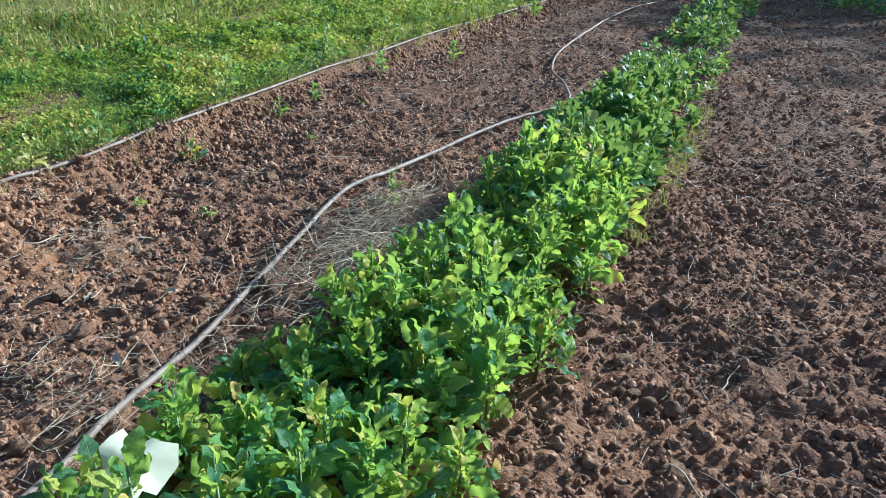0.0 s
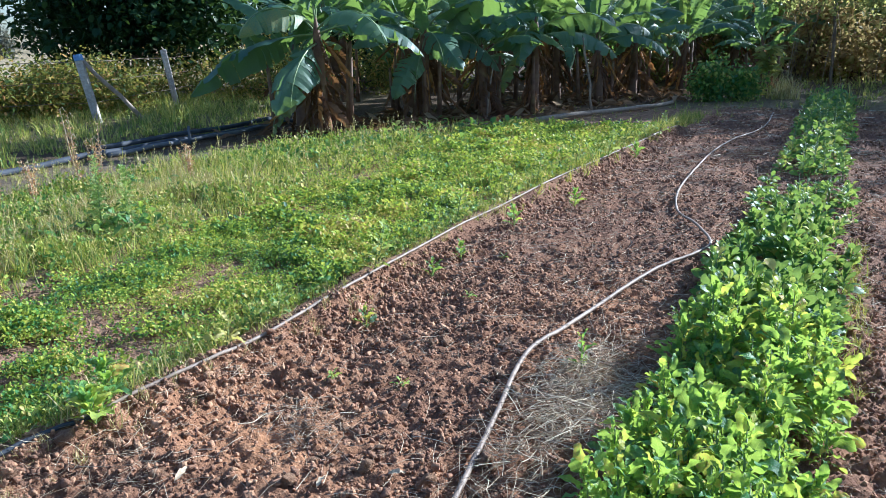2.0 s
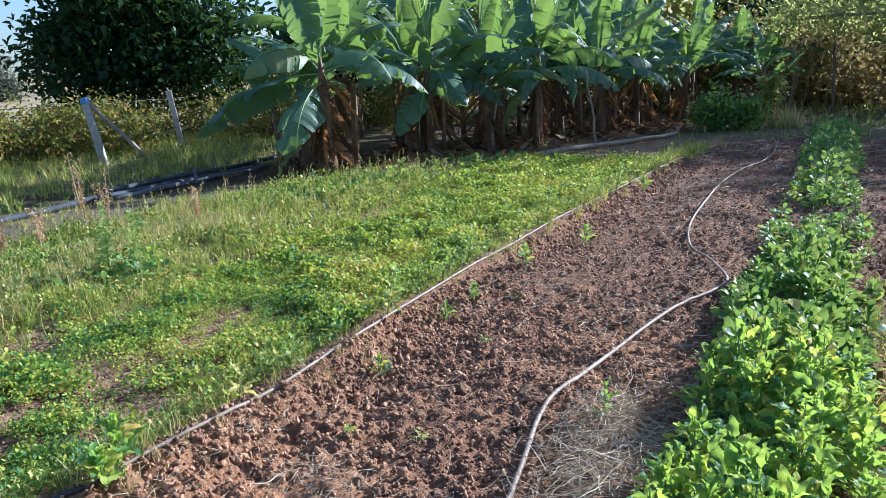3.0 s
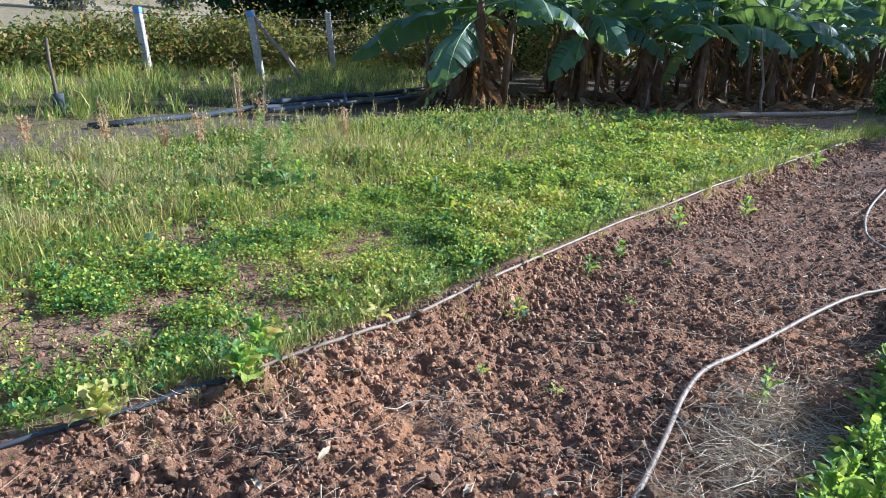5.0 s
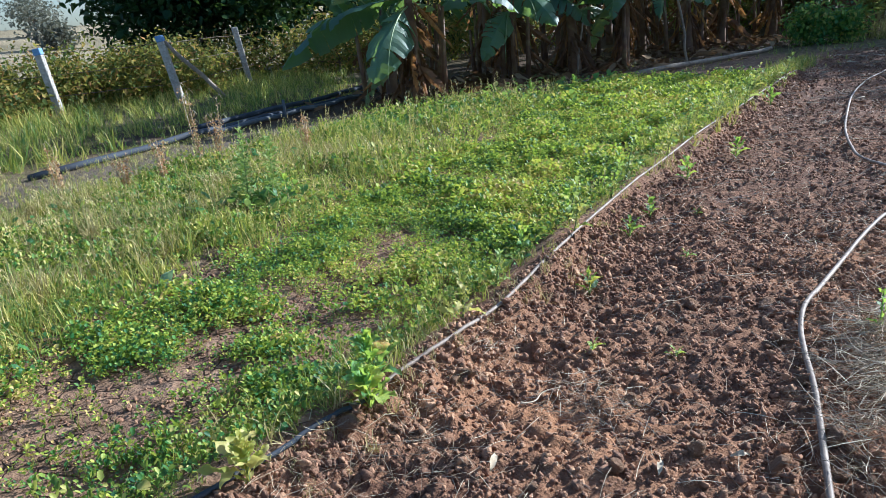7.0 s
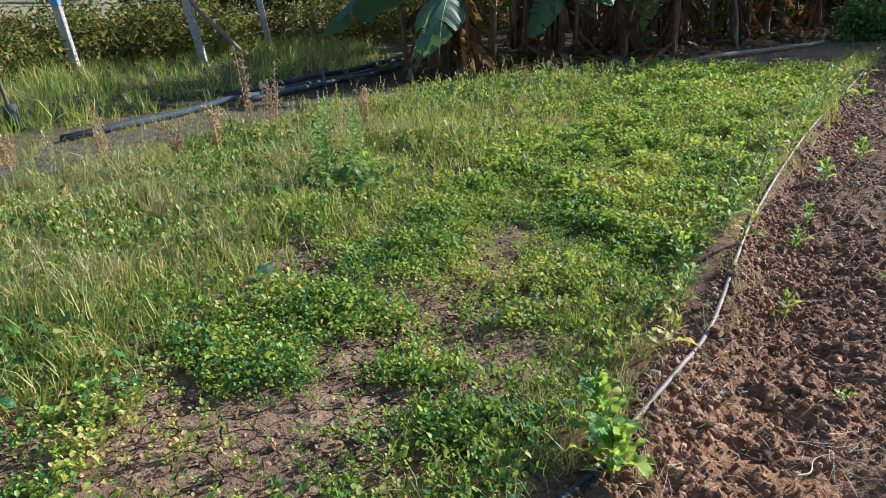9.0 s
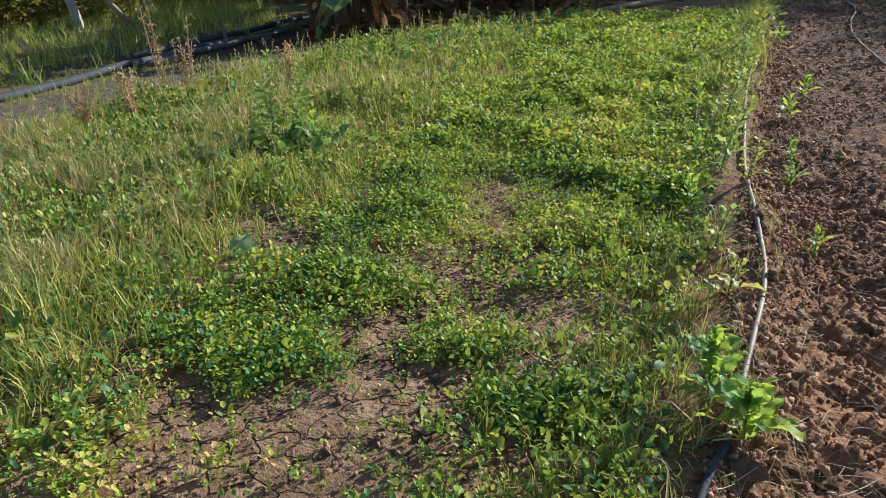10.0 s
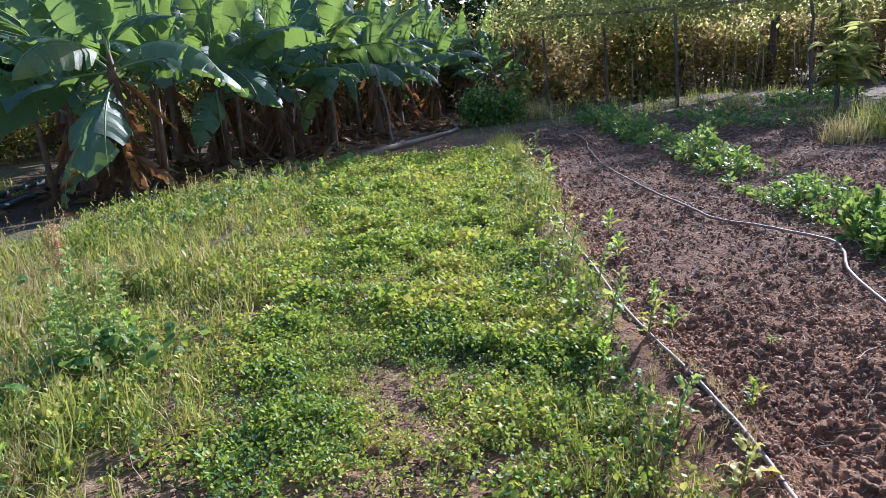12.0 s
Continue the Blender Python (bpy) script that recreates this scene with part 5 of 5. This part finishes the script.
vine_roof()
for k in range(40):
    r = np.random.RandomState(900 + k)
    x, y = (-10 + 1.15 * k if k < 26 else -4 + 1.6 * (k - 26)) + r.uniform(-0.5, 0.5), (27.2 if k < 26 else 33.0) + r.uniform(0, 5)
    h = r.uniform(1.9, 3.6)
    mat = (M["vine_leaf"], M["bush_leaf"], M["thicket"])[(2, 0, 2, 2, 1, 2, 2)[k % 7]]
    tree("thicket_shrub", x, y, h * 0.4, 0.05, [(0, 0, h * 0.55, 1.0 + r.rand(), 1.0, h * 0.42), (r.uniform(-1, 1), -0.5, h * 0.3, 0.8 + r.rand() * 0.6, 0.8, h * 0.3), (r.uniform(-1, 1), 0.3, h * 0.8, 0.7, 0.7, h * 0.22)], 1900, r.uniform(0.15, 0.24), mat,
         "tangled half-dry shrub in the thicket behind the garden" if k % 7 not in (1, 4) else "tangled green shrub in the thicket behind the garden", 70 + k, "shrub", 9)
for k, (x, y, h) in enumerate(((-16.5, 27.0, 6.0), (-13.0, 31.5, 7.0), (-8.5, 36.5, 7.5), (-3.5, 38.5, 7.0), (1.5, 38.0, 7.5), (-19.5, 24.0, 5.0))):
    tree("back_tree", x, y, h * 0.4, 0.16, [(0, 0, h * 0.65, 2.6, 2.4, h * 0.33), (1.6, 0.8, h * 0.45, 2.2, 2.0, h * 0.26), (-1.6, -0.8, h * 0.42, 2.2, 2.0, h * 0.28), (0.2, -0.6, h * 0.25, 2.4, 1.8, h * 0.22)], 3400, 0.42, M["dark_leaf"] if k % 2 else M["vine_leaf"],
         "tall dark leafy tree closing off the garden", 120 + k, "tree", 8)
# Crowns stand above the view, added to shade the far plot and beds
for k, (x, y, h) in enumerate(((3.5, 30.6, 11.0), (7.5, 30.2, 10.8), (11.5, 30.0, 11.4), (15.5, 30.0, 11.8), (19.5, 30.0, 11.6))):
    tree("back_tree", x, y, h * 0.6, 0.15, [(0, 0, h * 0.8, 2.4, 2.2, h * 0.2), (1.6, 0.8, h * 0.7, 1.9, 1.8, h * 0.14), (-1.6, -0.8, h * 0.72, 1.9, 1.8, h * 0.15)], 1300, 0.4, M["dark_leaf"],
         "tall dark leafy tree closing off the garden", 150 + k, "tree", 8)
for k in range(60):
    r = np.random.RandomState(500 + k)
    x, y = r.uniform(-4, 9), r.uniform(25.5, 29)
    pole_thing("dry_cane", (x, y, 0), (x + r.uniform(-0.3, 0.3), y + r.uniform(-0.2, 0.2), r.uniform(1.2, 2.6)), 0.012, 0.006, M["straw"] if k % 2 else M["pole"], "thin dry brown cane standing in the thicket", "cane", 4, 0.03, k)


def sapling(x, y, tall, seed):
    r = np.random.RandomState(seed)
    ob = thing("sapling", x, y, gz(x, y), "young tree with long drooping green leaves", "tree", "saplings")
    part("trunk", tube([(0, 0, -0.1), (0.03, 0.02, tall * 0.5), (-0.03, 0, tall)], [0.03, 0.024, 0.012], 7), M["bark"], ob)
    n = 90
    t = r.uniform(0.45, 1.0, n)
    rot = turns(r.uniform(0, 6.28, n), r.uniform(-0.9, 0.3, n), r.uniform(-0.4, 0.4, n))
    part("crown", spread(LEAF, np.stack([r.normal(0, 0.12, n), r.normal(0, 0.12, n), tall * t], -1), rot, np.stack([np.full(n, 0.24), r.uniform(0.25, 0.42, n), np.full(n, 0.3)], -1)), M["vine_leaf"], ob, smooth=False)


for x, y, tall, seed in ((2.72, 14.4, 1.5, 1), (3.3, 14.8, 1.8, 2), (4.1, 14.2, 2.2, 3), (4.0, 17.0, 2.4, 4), (-2.8, 21.0, 1.3, 5)):
    sapling(x, y, tall, seed)


def clump(x, y, tall, n, mat, label, seed):
    r = np.random.RandomState(seed)
    ob = thing("grass_clump", x, y, gz(x, y), label, "grass", "grass clumps")
    sh = [blade(1.0, 0.008, 4, lambda t: 1 - 0.9 * t, b, 0.3) for b in (0.5, 1.1, 1.7)]
    part("foliage", spread(sh, np.stack([r.normal(0, 0.16, n), r.normal(0, 0.16, n), np.zeros(n)], -1), turns(r.uniform(0, 6.28, n), math.pi / 2 - r.uniform(0.05, 0.8, n), r.uniform(-0.5, 0.5, n)),
                          np.stack([np.full(n, 1.0), tall * r.uniform(0.5, 1.2, n), tall * r.uniform(0.5, 1.2, n)], -1)), mat, ob, smooth=False)


for k, (x, y, tall, n, dry) in enumerate(((1.5, 11.4, 0.5, 300, 1), (2.1, 11.8, 0.6, 320, 0), (2.7, 11.4, 0.5, 300, 1), (1.9, 17.3, 0.6, 260, 1), (-2.3, 20.4, 0.7, 240, 1), (4.6, 13.0, 0.7, 300, 1))):
    clump(x, y, tall, n, M["dry_grass"] if dry else M["grass"], "arching dry grass clump beside the far beds" if dry else "arching green grass clump beside the far beds", 90 + k)


for x, y, h in ((-3.95, 19.3, 1.0), (-3.3, 19.7, 0.7)):
    tree("leafy_bush", x, y, h * 0.3, 0.02, [(0, 0, h * 0.4, 0.34, 0.34, h * 0.4), (0.15, 0, h * 0.72, 0.24, 0.24, h * 0.28)], 1300, 0.11, M["mustard_far"], "bushy green leafy weed by the grove's end", int(90 + h * 10), "bush", 6)


def low_crop(x0, x1, y0, y1, n, label):
    x, y = rs.uniform(x0, x1, n), rs.uniform(y0, y1, n)
    keep = rs.rand(n) < step(vnoise(x, y, 0.9, 1), 0.35, 0.6)
    x, y = x[keep], y[keep]
    m = len(x)
    v, f = spread(FAR_MUSTARD, np.stack([x, y, ground_z(x, y) + 0.02 + 0.12 * rs.rand(m)], -1), turns(rs.uniform(0, 6.28, m), rs.uniform(0.1, 0.9, m), rs.uniform(-0.4, 0.4, m)), rs.uniform(0.7, 1.4, m))
    tagged(soup("leafy_bed", v, f, M["mustard_far"]), label, "crop", kind="stuff")


low_crop(2.4, 6.5, 18.5, 22.0, 1900, "far bed of low bluish green leafy vegetables")
low_crop(0.4, 3.0, 13.5, 17.5, 650, "thin far bed of straggling green leafy plants")


# ---- single clods on the near bed ----
def single_clods():
    """The larger clods of the near bed, each a piece of its own."""
    r = np.random.RandomState(77)
    made = [soup("clod", v, f, M["clod"]).data for v, f in (clod_shape(k + 20, 3) for k in range(8))]
    for ob in [o for o in scene.objects if o.name.startswith("clod") and o.type == "MESH"]:
        bpy.data.objects.remove(ob)
    n = 0
    while n < 300:
        x, y = r.uniform(-3.1, 1.0), 0.7 + 2.6 * r.rand() ** 1.2
        if -1.3 < x < -0.35 or r.rand() > 0.25 + 0.9 * vnoise(x, y, 0.35, 6):
            continue
        n += 1
        k = 0.016 + 0.026 * r.rand() ** 1.8
        ob = new("clod", made[r.randint(len(made))])
        ob.matrix_world = Matrix.Translation((x, y, gz(x, y) + 0.15 * k)) @ Matrix.Diagonal((1.1, 1.1, 0.65, 1)) @ Euler(r.uniform(-3, 3, 3)).to_matrix().to_4x4() @ Matrix.Diagonal((*(k * r.uniform(0.75, 1.3, 3)), 1))
        ob.parent = ground


single_clods()


# ---- seeding grass stems in the meadow ----
def seed_stems():
    r = np.random.RandomState(88)
    n = 900
    x, y = r.uniform(-9.0, -5.0, n), r.uniform(0.6, 10.5, n)
    keep = r.rand(n) < rough_cover(x, y)
    x, y = x[keep], y[keep]
    m = len(x)
    shapes = []
    for k in range(4):
        stem, f = strip(1.0, 0.006, 0.5 + 0.3 * k)
        bits_v = [(stem, f)]
        q = np.random.RandomState(k)
        for j in range(9):
            v, g = round_leaf(0.016, 0.2)
            at = stem[-1] * (0.72 + 0.28 * j / 8) + q.normal(0, 0.012, 3)
            bits_v.append((v * (1, 1.6, 1) @ turns(np.array([q.uniform(-0.6, 0.6)]), np.array([q.uniform(-0.5, 0.5)]), np.array([q.uniform(-1, 1)]))[0].T + at, g))
        shapes.append(join(bits_v))
    v, f = spread(shapes, np.stack([x, y, ground_z(x, y)], -1), turns(r.uniform(0, 6.28, m), math.pi / 2 - r.uniform(0.0, 0.4, m), r.uniform(-0.4, 0.4, m)), r.uniform(0.22, 0.5, m))
    tagged(soup("seeding_grass", v, f, M["dry_grass"]), "thin straw-coloured seeding grass stems in the meadow", "grass", kind="stuff")


seed_stems()


# ---- fallen leaf litter under the grove ----
def leaf_litter():
    r = np.random.RandomState(41)
    n = 900
    t = r.rand(n)
    x, y = -9.6 + 4.2 * t + r.normal(0, 0.9, n), 10.6 + 12.0 * t + r.normal(0, 0.9, n)
    shape = [blade(1.0, 0.11, 4, lambda u: math.sin(math.pi * (0.05 + 0.9 * u)), b, 0.4, 0.03, tw) for b, tw in ((0.9, 0.8), (-0.7, 0.4), (1.4, -0.9))]
    s = r.uniform(0.15, 0.6, n)
    v, f = spread(shape, np.stack([x, y, ground_z(x, y) + 0.03], -1), turns(r.uniform(0, 6.28, n), r.normal(0.1, 0.2, n), r.uniform(-1, 1, n)), s)
    tagged(soup("leaf_litter", v, f, M["litter"]), "curled brown dead leaves lying under the banana plants", "leaves", kind="stuff")


leaf_litter()


# ---- roots, curled leaves and sprouts on the bare bed ----
for k, (x, y, length, turn) in enumerate(((-2.43, 3.0, 0.26, 60), (-2.62, 1.9, 0.2, 70), (-2.35, 1.25, 0.24, -35), (-1.95, 1.2, 0.22, 15), (-2.2, 3.5, 0.3, 50), (0.1, 2.3, 0.18, 80), (0.05, 1.75, 0.2, -60), (-1.72, 1.45, 0.22, 100))):
    r = np.random.RandomState(700 + k)
    ends = [(x + d * length * math.cos(radians(turn)) - w * math.sin(radians(turn)), y + d * length * math.sin(radians(turn)) + w * math.cos(radians(turn))) for d, w in zip((-0.5, -0.2, 0.15, 0.5), r.normal(0, 0.012, 4))]
    line = curve([(px, py, gz(px, py) + 0.035 + 0.012 * r.rand()) for px, py in ends], 14)
    tagged(soup("root_twig", *tube(line, np.linspace(0.0032, 0.0012, 14), 6), M["straw"], smooth=True), "bleached crooked root lying on the tilled soil", "root", "roots on the bed")
for k, (x, y, length, turn) in enumerate(((-1.65, 1.38, 0.13, 60), (-2.07, 1.6, 0.10, 10), (-2.55, 1.38, 0.12, 20), (-1.85, 1.85, 0.09, 120), (-2.55, 1.15, 0.11, 80))):
    v, f = blade(length * 0.75, length * 0.10, 8, lambda u: math.sin(math.pi * (0.04 + 0.92 * u)), 1.2 - 0.4 * (k % 3), 0.5, 0.006, 0.8 - 0.5 * (k % 3))
    ob = soup("dry_leaf", v, f, M["straw"], smooth=True)
    ob.matrix_world = pose(x, y, gz(x, y) + 0.035, 8, 15 * (k % 3 - 1), turn)
    tagged(ob, "pale curled dry leaf lying on the tilled soil", "leaf", "dry leaves on the bed")
for x, y in ((-2.59, 2.36), (-2.26, 2.47), (-2.72, 4.6), (-2.55, 3.7)):
    herb("sprout", x, y, 0.03, 5, 0.42, "tiny green sprout coming up through tilled soil", group="sprouts", up=10)
